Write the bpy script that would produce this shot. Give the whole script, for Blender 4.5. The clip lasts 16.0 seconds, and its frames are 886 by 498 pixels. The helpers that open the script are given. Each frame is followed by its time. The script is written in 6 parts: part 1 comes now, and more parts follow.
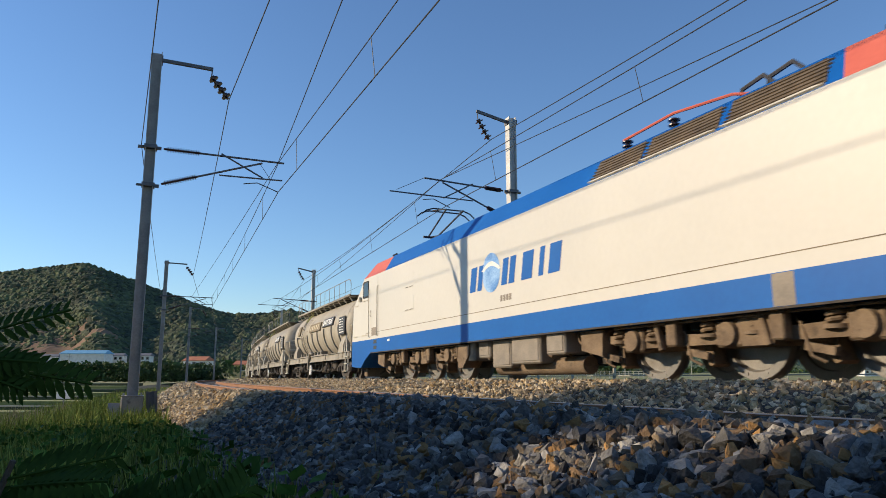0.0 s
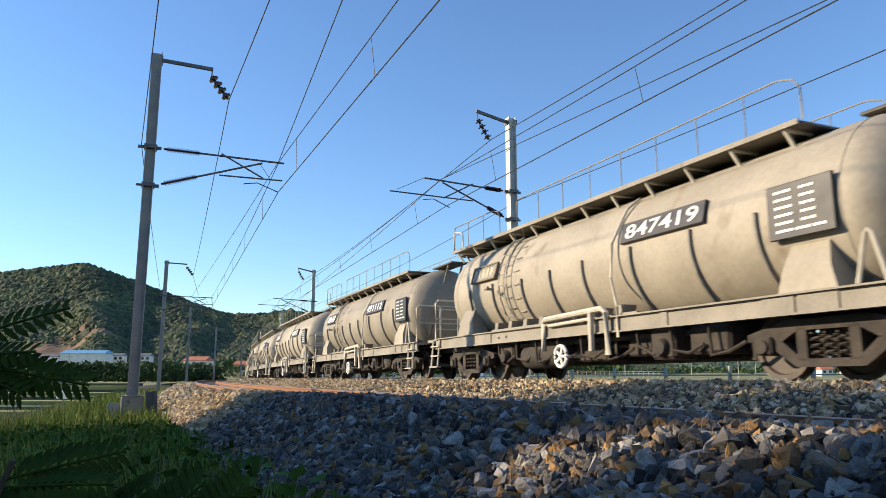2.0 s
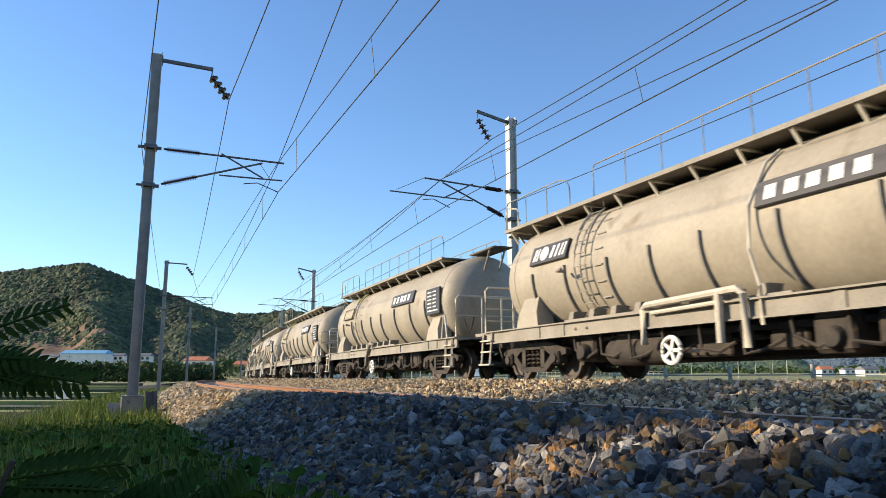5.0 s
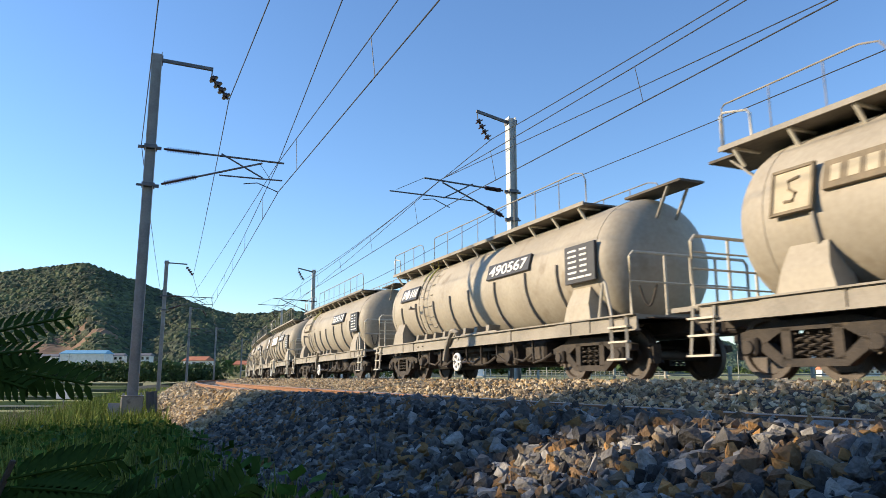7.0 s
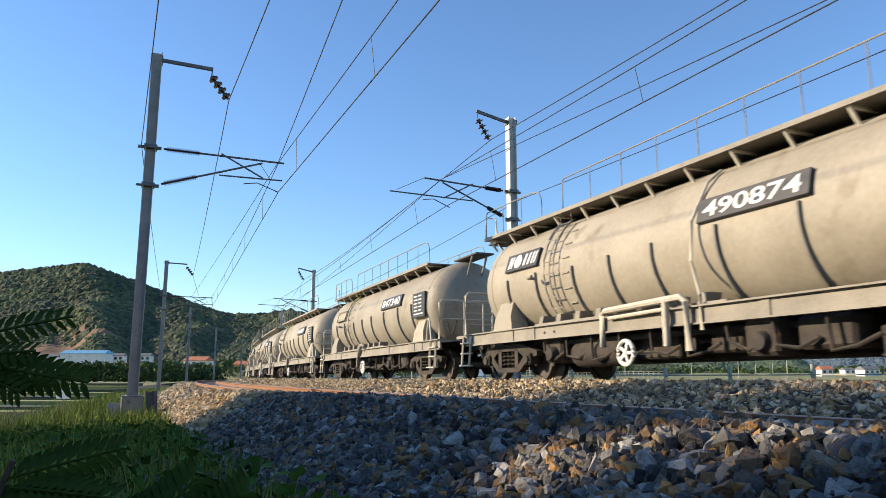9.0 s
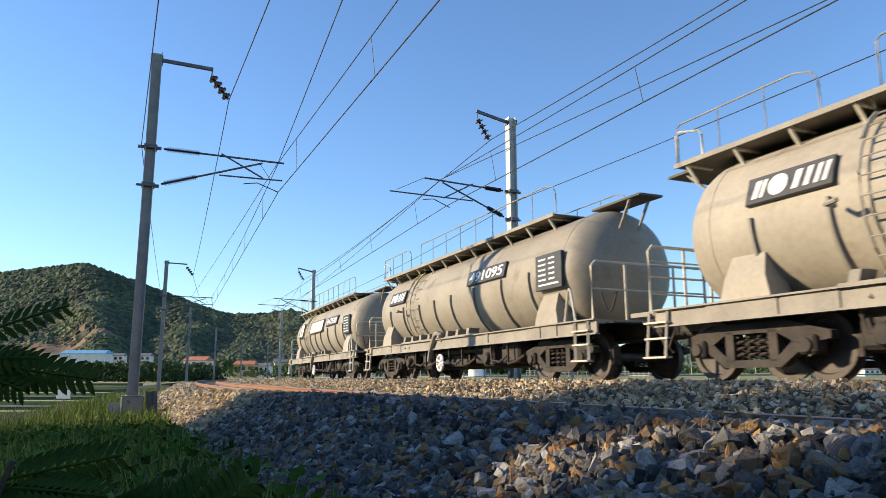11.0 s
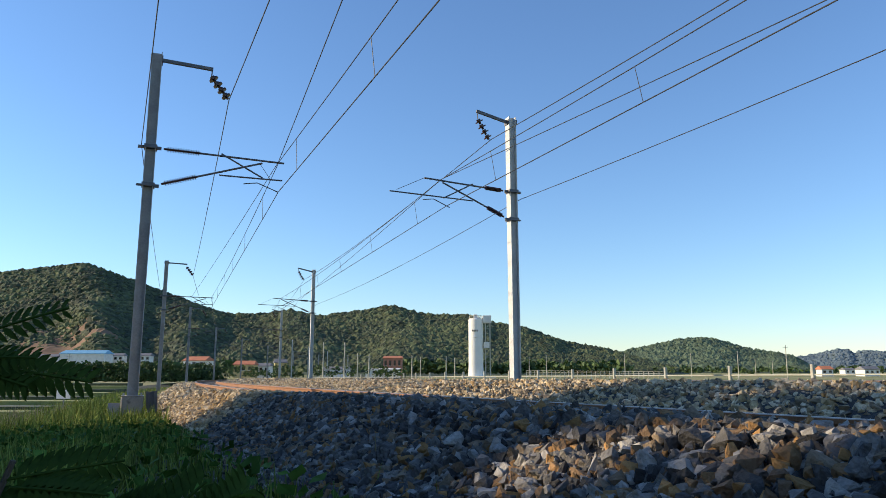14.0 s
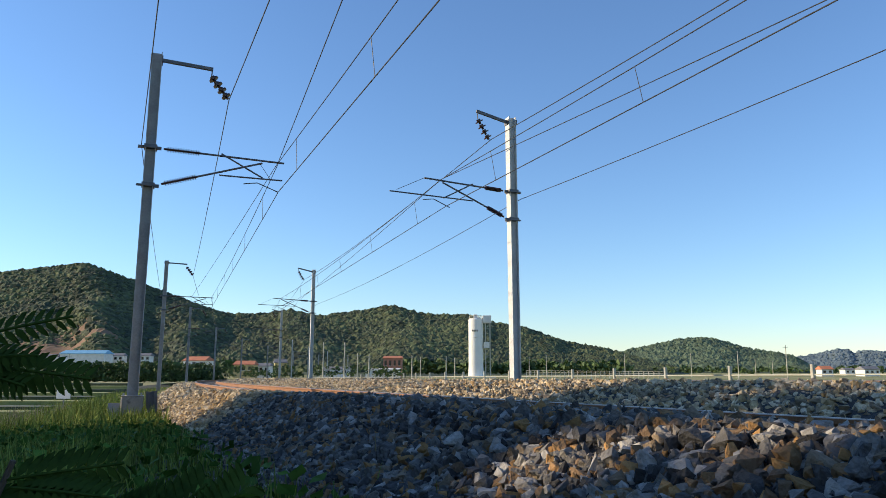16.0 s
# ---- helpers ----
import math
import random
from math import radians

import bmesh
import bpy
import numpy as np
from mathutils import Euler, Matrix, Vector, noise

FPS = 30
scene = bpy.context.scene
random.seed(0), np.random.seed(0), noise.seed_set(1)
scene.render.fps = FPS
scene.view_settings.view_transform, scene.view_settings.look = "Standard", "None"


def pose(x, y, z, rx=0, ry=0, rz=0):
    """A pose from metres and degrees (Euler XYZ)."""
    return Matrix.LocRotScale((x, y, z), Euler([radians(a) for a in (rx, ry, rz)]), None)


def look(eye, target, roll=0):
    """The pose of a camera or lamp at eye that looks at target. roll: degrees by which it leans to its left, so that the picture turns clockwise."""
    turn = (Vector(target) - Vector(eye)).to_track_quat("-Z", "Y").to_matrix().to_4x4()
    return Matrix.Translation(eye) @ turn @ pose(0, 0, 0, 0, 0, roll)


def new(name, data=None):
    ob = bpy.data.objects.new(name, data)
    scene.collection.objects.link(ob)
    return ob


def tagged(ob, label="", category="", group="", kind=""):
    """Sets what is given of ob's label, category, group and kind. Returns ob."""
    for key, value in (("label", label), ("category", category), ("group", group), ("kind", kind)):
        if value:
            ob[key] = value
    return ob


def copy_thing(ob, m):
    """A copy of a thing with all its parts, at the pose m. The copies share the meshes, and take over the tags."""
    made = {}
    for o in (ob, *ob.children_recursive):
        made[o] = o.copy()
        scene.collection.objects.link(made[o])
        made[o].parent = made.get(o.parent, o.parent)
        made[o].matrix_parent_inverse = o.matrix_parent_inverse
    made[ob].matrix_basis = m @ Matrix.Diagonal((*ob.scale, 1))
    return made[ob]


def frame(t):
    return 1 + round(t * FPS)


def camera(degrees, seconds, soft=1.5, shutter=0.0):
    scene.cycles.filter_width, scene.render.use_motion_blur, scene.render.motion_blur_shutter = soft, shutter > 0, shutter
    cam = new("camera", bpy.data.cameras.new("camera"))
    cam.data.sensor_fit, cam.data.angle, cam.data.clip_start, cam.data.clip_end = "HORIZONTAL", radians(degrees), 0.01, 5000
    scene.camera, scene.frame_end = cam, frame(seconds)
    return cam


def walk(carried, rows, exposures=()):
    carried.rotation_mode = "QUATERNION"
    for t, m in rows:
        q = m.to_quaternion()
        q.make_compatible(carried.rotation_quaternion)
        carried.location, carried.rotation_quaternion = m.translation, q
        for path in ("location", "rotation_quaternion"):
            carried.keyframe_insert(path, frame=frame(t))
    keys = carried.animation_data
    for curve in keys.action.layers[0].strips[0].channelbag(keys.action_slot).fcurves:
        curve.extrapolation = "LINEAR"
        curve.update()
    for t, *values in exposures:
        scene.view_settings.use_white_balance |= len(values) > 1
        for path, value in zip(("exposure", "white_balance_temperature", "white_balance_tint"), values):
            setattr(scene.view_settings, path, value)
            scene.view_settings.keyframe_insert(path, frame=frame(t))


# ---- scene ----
cam = camera(63.58, 16.0, soft=0.55, shutter=0.06)
EYE = Vector((0, 0, 0.43))
TILT = radians(9.69)
HOLD = look(EYE, EYE + Vector((0, math.cos(TILT), math.sin(TILT))), 0.08)
walk(cam, [(0, HOLD), (16, HOLD)], exposures=[(0, 0.45), (0.6, 0.42), (1.4, 0.80), (3, 0.95), (9, 0.95), (12, 0.95), (12.6, 0.82), (16, 0.78)])

# ---- daylight: low sun from the left, clear sky ----
SUN_EL, SUN_AZ = radians(21), radians(275)
world = bpy.data.worlds.new("clear_sky")
scene.world = world
world.use_nodes = True
wn = world.node_tree.nodes
sky = wn.new("ShaderNodeTexSky")
sky.sky_type, sky.sun_disc = "NISHITA", False
sky.sun_elevation, sky.sun_rotation = SUN_EL, SUN_AZ
sky.air_density, sky.dust_density, sky.ozone_density = 1.15, 0.0, 4.5
wn["Background"].inputs["Strength"].default_value = 0.111
tint = wn.new("ShaderNodeMix")
tint.data_type, tint.blend_type = "RGBA", "MULTIPLY"
tint.inputs["Factor"].default_value = 1
tint.inputs["B"].default_value = (0.92, 0.98, 1.08, 1)
world.node_tree.links.new(sky.outputs["Color"], tint.inputs["A"])
world.node_tree.links.new(tint.outputs["Result"], wn["Background"].inputs["Color"])
sun = new("sun", bpy.data.lights.new("sun", "SUN"))
sun.data.energy, sun.data.angle, sun.data.color = 3.9, radians(0.8), (1.0, 0.81, 0.57)
to_sun = Vector((math.sin(SUN_AZ) * math.cos(SUN_EL), math.cos(SUN_AZ) * math.cos(SUN_EL), math.sin(SUN_EL)))
sun.matrix_world = look(to_sun * 200, (0, 0, 0))


# ---- materials ----
def surf(name, c1, c2, scale=4.0, rough=0.7, metal=0.0, bump=0.0, spread=0.0, fine=12.0, c3=None, c3_at=0.62, spec=0.5, alike=False):
    """A surface whose colour drifts between c1 and c2, with fine grain, patches of c3 and a random shade per piece."""
    m = bpy.data.materials.new(name)
    m.use_nodes = True
    n, l = m.node_tree.nodes, m.node_tree.links
    b = n["Principled BSDF"]
    co = n.new("ShaderNodeTexCoord")
    big = n.new("ShaderNodeTexNoise")
    big.inputs["Scale"].default_value, big.inputs["Detail"].default_value = scale, 6
    l.new(co.outputs["Object"], big.inputs["Vector"])
    grain = n.new("ShaderNodeTexNoise")
    grain.inputs["Scale"].default_value, grain.inputs["Detail"].default_value = scale * fine, 4
    l.new(co.outputs["Object"], grain.inputs["Vector"])
    add = n.new("ShaderNodeMath")
    add.operation = "MULTIPLY_ADD"
    l.new(grain.outputs["Fac"], add.inputs[0])
    add.inputs[1].default_value = 0.5
    l.new(big.outputs["Fac"], add.inputs[2])
    ramp = n.new("ShaderNodeValToRGB")
    ramp.color_ramp.elements[0].position, ramp.color_ramp.elements[1].position = 0.55, 0.95
    ramp.color_ramp.elements[0].color, ramp.color_ramp.elements[1].color = (*c1, 1), (*c2, 1)
    l.new(add.outputs[0], ramp.inputs["Fac"])
    col = ramp.outputs["Color"]
    if c3:
        spot = n.new("ShaderNodeTexNoise")
        spot.inputs["Scale"].default_value, spot.inputs["Detail"].default_value = scale * 1.7, 8
        shift = n.new("ShaderNodeVectorMath")
        shift.inputs[1].default_value = (7.3, 2.1, 5.5)
        l.new(co.outputs["Object"], shift.inputs[0])
        l.new(shift.outputs[0], spot.inputs["Vector"])
        cut = n.new("ShaderNodeValToRGB")
        cut.color_ramp.elements[0].position, cut.color_ramp.elements[1].position = c3_at, c3_at + 0.12
        l.new(spot.outputs["Fac"], cut.inputs["Fac"])
        mix = n.new("ShaderNodeMix")
        mix.data_type = "RGBA"
        l.new(cut.outputs["Color"], mix.inputs["Factor"])
        l.new(col, mix.inputs["A"])
        mix.inputs["B"].default_value = (*c3, 1)
        col = mix.outputs["Result"]
    if spread:
        if alike:
            src = n.new("ShaderNodeObjectInfo").outputs["Random"]
        else:
            src = n.new("ShaderNodeNewGeometry").outputs["Random Per Island"]
        hsv = n.new("ShaderNodeHueSaturation")
        val = n.new("ShaderNodeMapRange")
        val.inputs["To Min"].default_value, val.inputs["To Max"].default_value = 1 - spread, 1 + spread
        l.new(src, val.inputs["Value"])
        l.new(val.outputs["Result"], hsv.inputs["Value"])
        l.new(col, hsv.inputs["Color"])
        col = hsv.outputs["Color"]
    l.new(col, b.inputs["Base Color"])
    b.inputs["Metallic"].default_value = metal
    b.inputs["Specular IOR Level"].default_value = spec
    rr = n.new("ShaderNodeMapRange")
    rr.inputs["To Min"].default_value, rr.inputs["To Max"].default_value = max(0.03, rough - 0.1), min(1, rough + 0.1)
    l.new(big.outputs["Fac"], rr.inputs["Value"])
    l.new(rr.outputs["Result"], b.inputs["Roughness"])
    if bump:
        bp = n.new("ShaderNodeBump")
        bp.inputs["Strength"].default_value, bp.inputs["Distance"].default_value = bump, 0.02
        l.new(grain.outputs["Fac"], bp.inputs["Height"])
        l.new(bp.outputs["Normal"], b.inputs["Normal"])
    return m


def stone_mat(name, greys, browns, share, alike=False):
    """Broken rock: each piece takes a shade of its own; a share of them is rust-brown."""
    m = surf(name, (0.62, 0.62, 0.62), (1.1, 1.1, 1.1), 9, 0.9, 0, 0.7, 0, 8, spec=0.15)
    n, l = m.node_tree.nodes, m.node_tree.links
    b = n["Principled BSDF"]
    tex = b.inputs["Base Color"].links[0].from_socket
    src = n.new("ShaderNodeObjectInfo").outputs["Random"] if alike else n.new("ShaderNodeNewGeometry").outputs["Random Per Island"]
    ramp = n.new("ShaderNodeValToRGB")
    els = ramp.color_ramp.elements
    cols = list(greys) + list(browns)
    edges = [(1 - share) * i / len(greys) for i in range(len(greys))] + [1 - share + share * i / len(browns) for i in range(len(browns))]
    els[0].position, els[0].color = 0, (*cols[0], 1)
    els[1].position, els[1].color = edges[1], (*cols[1], 1)
    for e, c in zip(edges[2:], cols[2:]):
        els.new(e).color = (*c, 1)
    ramp.color_ramp.interpolation = "CONSTANT"
    l.new(src, ramp.inputs["Fac"])
    mix = n.new("ShaderNodeMix")
    mix.data_type, mix.blend_type = "RGBA", "MULTIPLY"
    mix.inputs["Factor"].default_value = 1
    l.new(ramp.outputs["Color"], mix.inputs["A"])
    l.new(tex, mix.inputs["B"])
    l.new(mix.outputs["Result"], b.inputs["Base Color"])
    return m


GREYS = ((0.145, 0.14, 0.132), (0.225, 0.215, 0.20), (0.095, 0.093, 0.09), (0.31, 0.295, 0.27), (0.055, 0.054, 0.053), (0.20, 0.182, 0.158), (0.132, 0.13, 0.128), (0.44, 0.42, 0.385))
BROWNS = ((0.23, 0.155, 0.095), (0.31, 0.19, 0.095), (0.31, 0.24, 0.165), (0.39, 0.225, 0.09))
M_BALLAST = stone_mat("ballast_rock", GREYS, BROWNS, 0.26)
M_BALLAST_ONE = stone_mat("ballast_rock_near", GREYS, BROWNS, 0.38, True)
# dust and warm sunlight painted together; the grey set above serves shaded stones
M_BALLAST_SUNLIT = stone_mat("ballast_rock_dusty_sunlit", ((0.552, 0.4324, 0.2668), (0.6992, 0.5612, 0.368), (0.368, 0.2852, 0.184), (0.7544, 0.6256, 0.4324), (0.23, 0.1886, 0.138)), ((0.4968, 0.3312, 0.1564), (0.6072, 0.4416, 0.2392)), 0.25)
# grit painted near black, so that gaps between the stones look shaded
M_BED_SHADED = surf("ballast_bed", (0.022, 0.021, 0.02), (0.055, 0.05, 0.044), 20, 0.95, 0, 0.8)
M_GROUND = surf("field_soil", (0.16, 0.15, 0.05), (0.33, 0.30, 0.11), 0.05, 0.95, 0, 0.6, 0, 30, (0.12, 0.16, 0.035), 0.5)
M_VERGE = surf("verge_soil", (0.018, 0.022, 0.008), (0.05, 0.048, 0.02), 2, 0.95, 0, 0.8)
M_RAIL = surf("rusty_rail", (0.20, 0.085, 0.03), (0.32, 0.15, 0.06), 8, 0.7, 0.2, 0.2)
M_RAILTOP = surf("worn_rail_head", (0.32, 0.24, 0.18), (0.45, 0.38, 0.32), 6, 0.4, 0.8)
M_SLEEPER = surf("sleeper_concrete", (0.30, 0.28, 0.25), (0.45, 0.42, 0.38), 3, 0.9, 0, 0.3)
# one steel in two tones: sunlit far row painted lighter, unlit near row darker
M_MAST_SUNLIT = surf("sunlit_galvanised_steel", (0.46, 0.45, 0.42), (0.62, 0.60, 0.56), 2.0, 0.6, 0.05, 0.05)
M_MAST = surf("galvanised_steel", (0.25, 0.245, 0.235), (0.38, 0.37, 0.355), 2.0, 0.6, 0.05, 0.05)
M_CONC = surf("foundation_concrete", (0.198, 0.186, 0.168), (0.3, 0.282, 0.252), 3, 0.9, 0, 0.4, 0, 12, (0.12, 0.114, 0.102))
M_WIRE = surf("weathered_copper_wire", (0.03, 0.032, 0.035), (0.06, 0.06, 0.06), 5, 0.6, 0.4)
M_ARM = surf("dark_steel_tube", (0.09, 0.095, 0.10), (0.16, 0.16, 0.17), 5, 0.6, 0.5)
M_INSUL = surf("brown_porcelain", (0.035, 0.015, 0.012), (0.06, 0.025, 0.02), 9, 0.25)
M_TANK = surf("cement_grey_paint", (0.2888, 0.2546, 0.1938), (0.3876, 0.3458, 0.2698), 0.9, 0.62, 0, 0.06, 0.13, 14, (0.228, 0.1862, 0.1292), 0.60, 0.4, True)
M_TANKDARK = surf("cement_dust_steel", (0.228, 0.209, 0.171), (0.3344, 0.304, 0.2508), 2, 0.75, 0, 0.2)
# shade below the deck is put into the colour of the whole plate
M_UNDER_SHADE = surf("walkway_underside_shaded", (0.07, 0.06, 0.048), (0.14, 0.12, 0.095), 2, 0.85, 0, 0.2)
M_BOGIE = surf("brake_dust_iron", (0.028, 0.024, 0.021), (0.075, 0.062, 0.050), 4, 0.85, 0.1, 0.3, 0, 12, (0.12, 0.09, 0.06), 0.62)
M_RAILING = surf("cream_rail_paint", (0.464, 0.424, 0.336), (0.592, 0.552, 0.456), 5, 0.6, 0, 0.05, 0, 12, (0.28, 0.216, 0.144), 0.66)
M_YELLOW = surf("faded_yellow_paint", (0.45, 0.42, 0.10), (0.6, 0.56, 0.16), 5, 0.6)
M_BLACK = surf("black_plate_paint", (0.018, 0.018, 0.02), (0.035, 0.035, 0.037), 5, 0.5)
M_WHITE = surf("white_lettering", (0.66, 0.65, 0.60), (0.82, 0.81, 0.77), 8, 0.6)
M_BROWNPLATE = surf("dusty_brown_plate", (0.15, 0.12, 0.075), (0.24, 0.19, 0.12), 5, 0.8)
M_BROWNTEXT = surf("faded_lettering", (0.42, 0.36, 0.24), (0.52, 0.45, 0.32), 5, 0.8)
M_CREAM = surf("locomotive_cream", (0.575, 0.555, 0.50), (0.615, 0.595, 0.535), 0.5, 0.45, 0, 0.0, 0, 20, (0.54, 0.515, 0.455), 0.66, 0.25)
M_BLUE = surf("locomotive_blue", (0.003, 0.095, 0.36), (0.005, 0.115, 0.41), 1.0, 0.5, 0, 0, 0, 12, None, 0.6, 0.2)
M_RED = surf("locomotive_coral", (0.56, 0.125, 0.085), (0.62, 0.15, 0.10), 1.0, 0.5, 0, 0, 0, 12, None, 0.6, 0.2)
M_VENT = surf("bronze_vent_grille", (0.075, 0.055, 0.035), (0.15, 0.11, 0.07), 3, 0.7)
M_LOCOGEAR = surf("tan_brake_dust", (0.1275, 0.0863, 0.0525), (0.24, 0.1725, 0.1087), 3, 0.9, 0, 0.4, 0, 12, (0.0675, 0.0488, 0.0338), 0.58)
M_GREYBOX = surf("grey_equipment_case", (0.20, 0.175, 0.145), (0.30, 0.26, 0.21), 3, 0.8)
M_TYRE = surf("steel_tyre", (0.055, 0.045, 0.038), (0.12, 0.10, 0.085), 4, 0.6, 0.3)
M_RIM = surf("bright_steel_rim", (0.144, 0.135, 0.12), (0.216, 0.204, 0.186), 4, 0.5, 0.3)
M_GLASS = surf("dark_cab_glass", (0.012, 0.013, 0.015), (0.02, 0.02, 0.022), 3, 0.08)
M_PANTO = surf("pantograph_steel", (0.04, 0.04, 0.042), (0.08, 0.08, 0.085), 6, 0.6, 0.3)

# ---- the line: both tracks share one curve; s runs along it, off across it ----
RC, HEAD, P1X, P1Y, GRADE = 525.8, radians(22.386), -7.464, 17.541, -0.0094
CX, CY = P1X + RC * math.cos(HEAD), P1Y + RC * math.sin(HEAD)
NEAR_OFF, FAR_Z, ROW_R = 3.21, 0.17, 10.66
SPAN = 35.8


def on_line(s, off, z=0.0):
    a = HEAD - s / RC
    return Vector((CX - (RC - off) * math.cos(a), CY - (RC - off) * math.sin(a), z + GRADE * s))


def line_frame(s, off, z=0.0):
    """A pose on the line: x against s (the way the train goes), y to larger off."""
    a = HEAD - s / RC
    return Matrix.Translation(on_line(s, off, z)) @ Euler((0, GRADE, a - math.pi / 2)).to_matrix().to_4x4()


def far_off(s):
    """The far track comes a little nearer to the near one along the line."""
    c = s if s < 10 else 10 + 15 * math.tanh((s - 10) / 15)
    return 8.55 - 0.0115 * c - 0.000196 * c * c


def far_frame(run, z=0.0):
    """A pose on the far track after so many metres, x the way the train goes."""
    s = run * 1.0165
    p, q = on_line(s + 0.5, far_off(s + 0.5)), on_line(s - 0.5, far_off(s - 0.5))
    d = (q - p).normalized()
    o = on_line(s, far_off(s), FAR_Z + z - 0.0022 * min(s, 30))
    return Matrix.Translation(o) @ Euler((0, GRADE - 0.002, math.atan2(d.y, d.x))).to_matrix().to_4x4()


def to_line(x, y):
    dx, dy = CX - x, CY - y
    return (HEAD - math.atan2(dy, dx)) * RC, RC - math.hypot(dx, dy)


# ---- mesh helpers ----
def finish(bm, smooth=False):
    me = bpy.data.meshes.new("mesh")
    bm.normal_update()
    if smooth:
        for f in bm.faces:
            f.smooth = True
        for e in bm.edges:
            if len(e.link_faces) == 2 and e.calc_face_angle(0) > 0.6:
                e.smooth = False
    bm.to_mesh(me)
    bm.free()
    return me


def part(name, bm, material, parent=None, label="", smooth=True, at=None):
    me = bm if isinstance(bm, bpy.types.Mesh) else finish(bm, smooth)
    if not me.materials:
        me.materials.append(material)
    ob = new(name, me)
    if parent:
        ob.parent = parent
    if at is not None:
        ob.matrix_basis = at
    if label:
        ob["label"] = label
    return ob


def box(bm, lo, hi, bevel=0.0):
    vs = bmesh.ops.create_cube(bm, size=1)["verts"]
    c = [(a + b) / 2 for a, b in zip(lo, hi)]
    d = [abs(b - a) for a, b in zip(lo, hi)]
    for v in vs:
        v.co = Vector((v.co.x * d[0] + c[0], v.co.y * d[1] + c[1], v.co.z * d[2] + c[2]))
    if bevel:
        es = {e for v in vs for e in v.link_edges}
        bmesh.ops.bevel(bm, geom=list(es), offset=bevel, segments=1, affect="EDGES")
    return bm


def beam(bm, p, q, w, h, up=(0, 0, 1)):
    """A square bar from p to q."""
    p, q = Vector(p), Vector(q)
    d = (q - p).normalized()
    side = d.cross(Vector(up))
    if side.length < 1e-4:
        side = d.cross(Vector((1, 0, 0)))
    side.normalize()
    u = side.cross(d)
    vs = [bm.verts.new(e + side * (w / 2 * i) + u * (h / 2 * j)) for e in (p, q) for i, j in ((-1, -1), (1, -1), (1, 1), (-1, 1))]
    for k in range(4):
        bm.faces.new((vs[k], vs[(k + 1) % 4], vs[4 + (k + 1) % 4], vs[4 + k]))
    bm.faces.new(vs[3::-1])
    bm.faces.new(vs[4:])
    return bm


def tube(bm, pts, r, seg=8, closed=False):
    pts = [Vector(p) for p in pts]
    rings = []
    for i, p in enumerate(pts):
        if closed:
            d = pts[(i + 1) % len(pts)] - pts[i - 1]
        else:
            d = pts[min(i + 1, len(pts) - 1)] - pts[max(i - 1, 0)]
        d.normalize()
        a = d.cross(Vector((0, 0, 1)))
        if a.length < 1e-3:
            a = d.cross(Vector((0, 1, 0)))
        a.normalize()
        b = a.cross(d)
        rings.append([bm.verts.new(p + (a * math.cos(2 * math.pi * k / seg) + b * math.sin(2 * math.pi * k / seg)) * r) for k in range(seg)])
    n = len(rings)
    for i in range(n if closed else n - 1):
        for k in range(seg):
            bm.faces.new((rings[i][k], rings[i][(k + 1) % seg], rings[(i + 1) % n][(k + 1) % seg], rings[(i + 1) % n][k]))
    if not closed:
        bm.faces.new(rings[0][::-1])
        bm.faces.new(rings[-1])
    return bm


def lathe(bm, profile, seg=24, axis="x", c=(0, 0, 0), a0=0.0, a1=2 * math.pi):
    """Turns (along, radius) pairs round an axis through c."""
    full = abs(a1 - a0 - 2 * math.pi) < 1e-6
    n = seg if full else seg + 1
    rings = []
    for t, r in profile:
        ring = []
        for k in range(n):
            an = a0 + (a1 - a0) * k / seg
            u, v = r * math.cos(an), r * math.sin(an)
            co = {"x": (t, u, v), "y": (u, t, v), "z": (u, v, t)}[axis]
            ring.append(bm.verts.new(Vector(co) + Vector(c)))
        rings.append(ring)
    for i in range(len(rings) - 1):
        for k in range(n if full else n - 1):
            bm.faces.new((rings[i][k], rings[i][(k + 1) % n], rings[i + 1][(k + 1) % n], rings[i + 1][k]))
    bmesh.ops.recalc_face_normals(bm, faces=bm.faces)
    return bm


def slab(bm, outline, y0, y1):
    """An outline in x and z, given thickness along y."""
    a = [bm.verts.new((x, y0, z)) for x, z in outline]
    b = [bm.verts.new((x, y1, z)) for x, z in outline]
    bm.faces.new(a)
    bm.faces.new(b[::-1])
    for i in range(len(a)):
        j = (i + 1) % len(a)
        bm.faces.new((a[j], a[i], b[i], b[j]))
    bmesh.ops.recalc_face_normals(bm, faces=bm.faces)
    return bm


def B():
    return bmesh.new()


def thing(name, label, category, group="", kind="", at=None):
    ob = new(name)
    ob.empty_display_size = 0.3
    if at is not None:
        ob.matrix_basis = at
    return tagged(ob, label, category, group, kind)


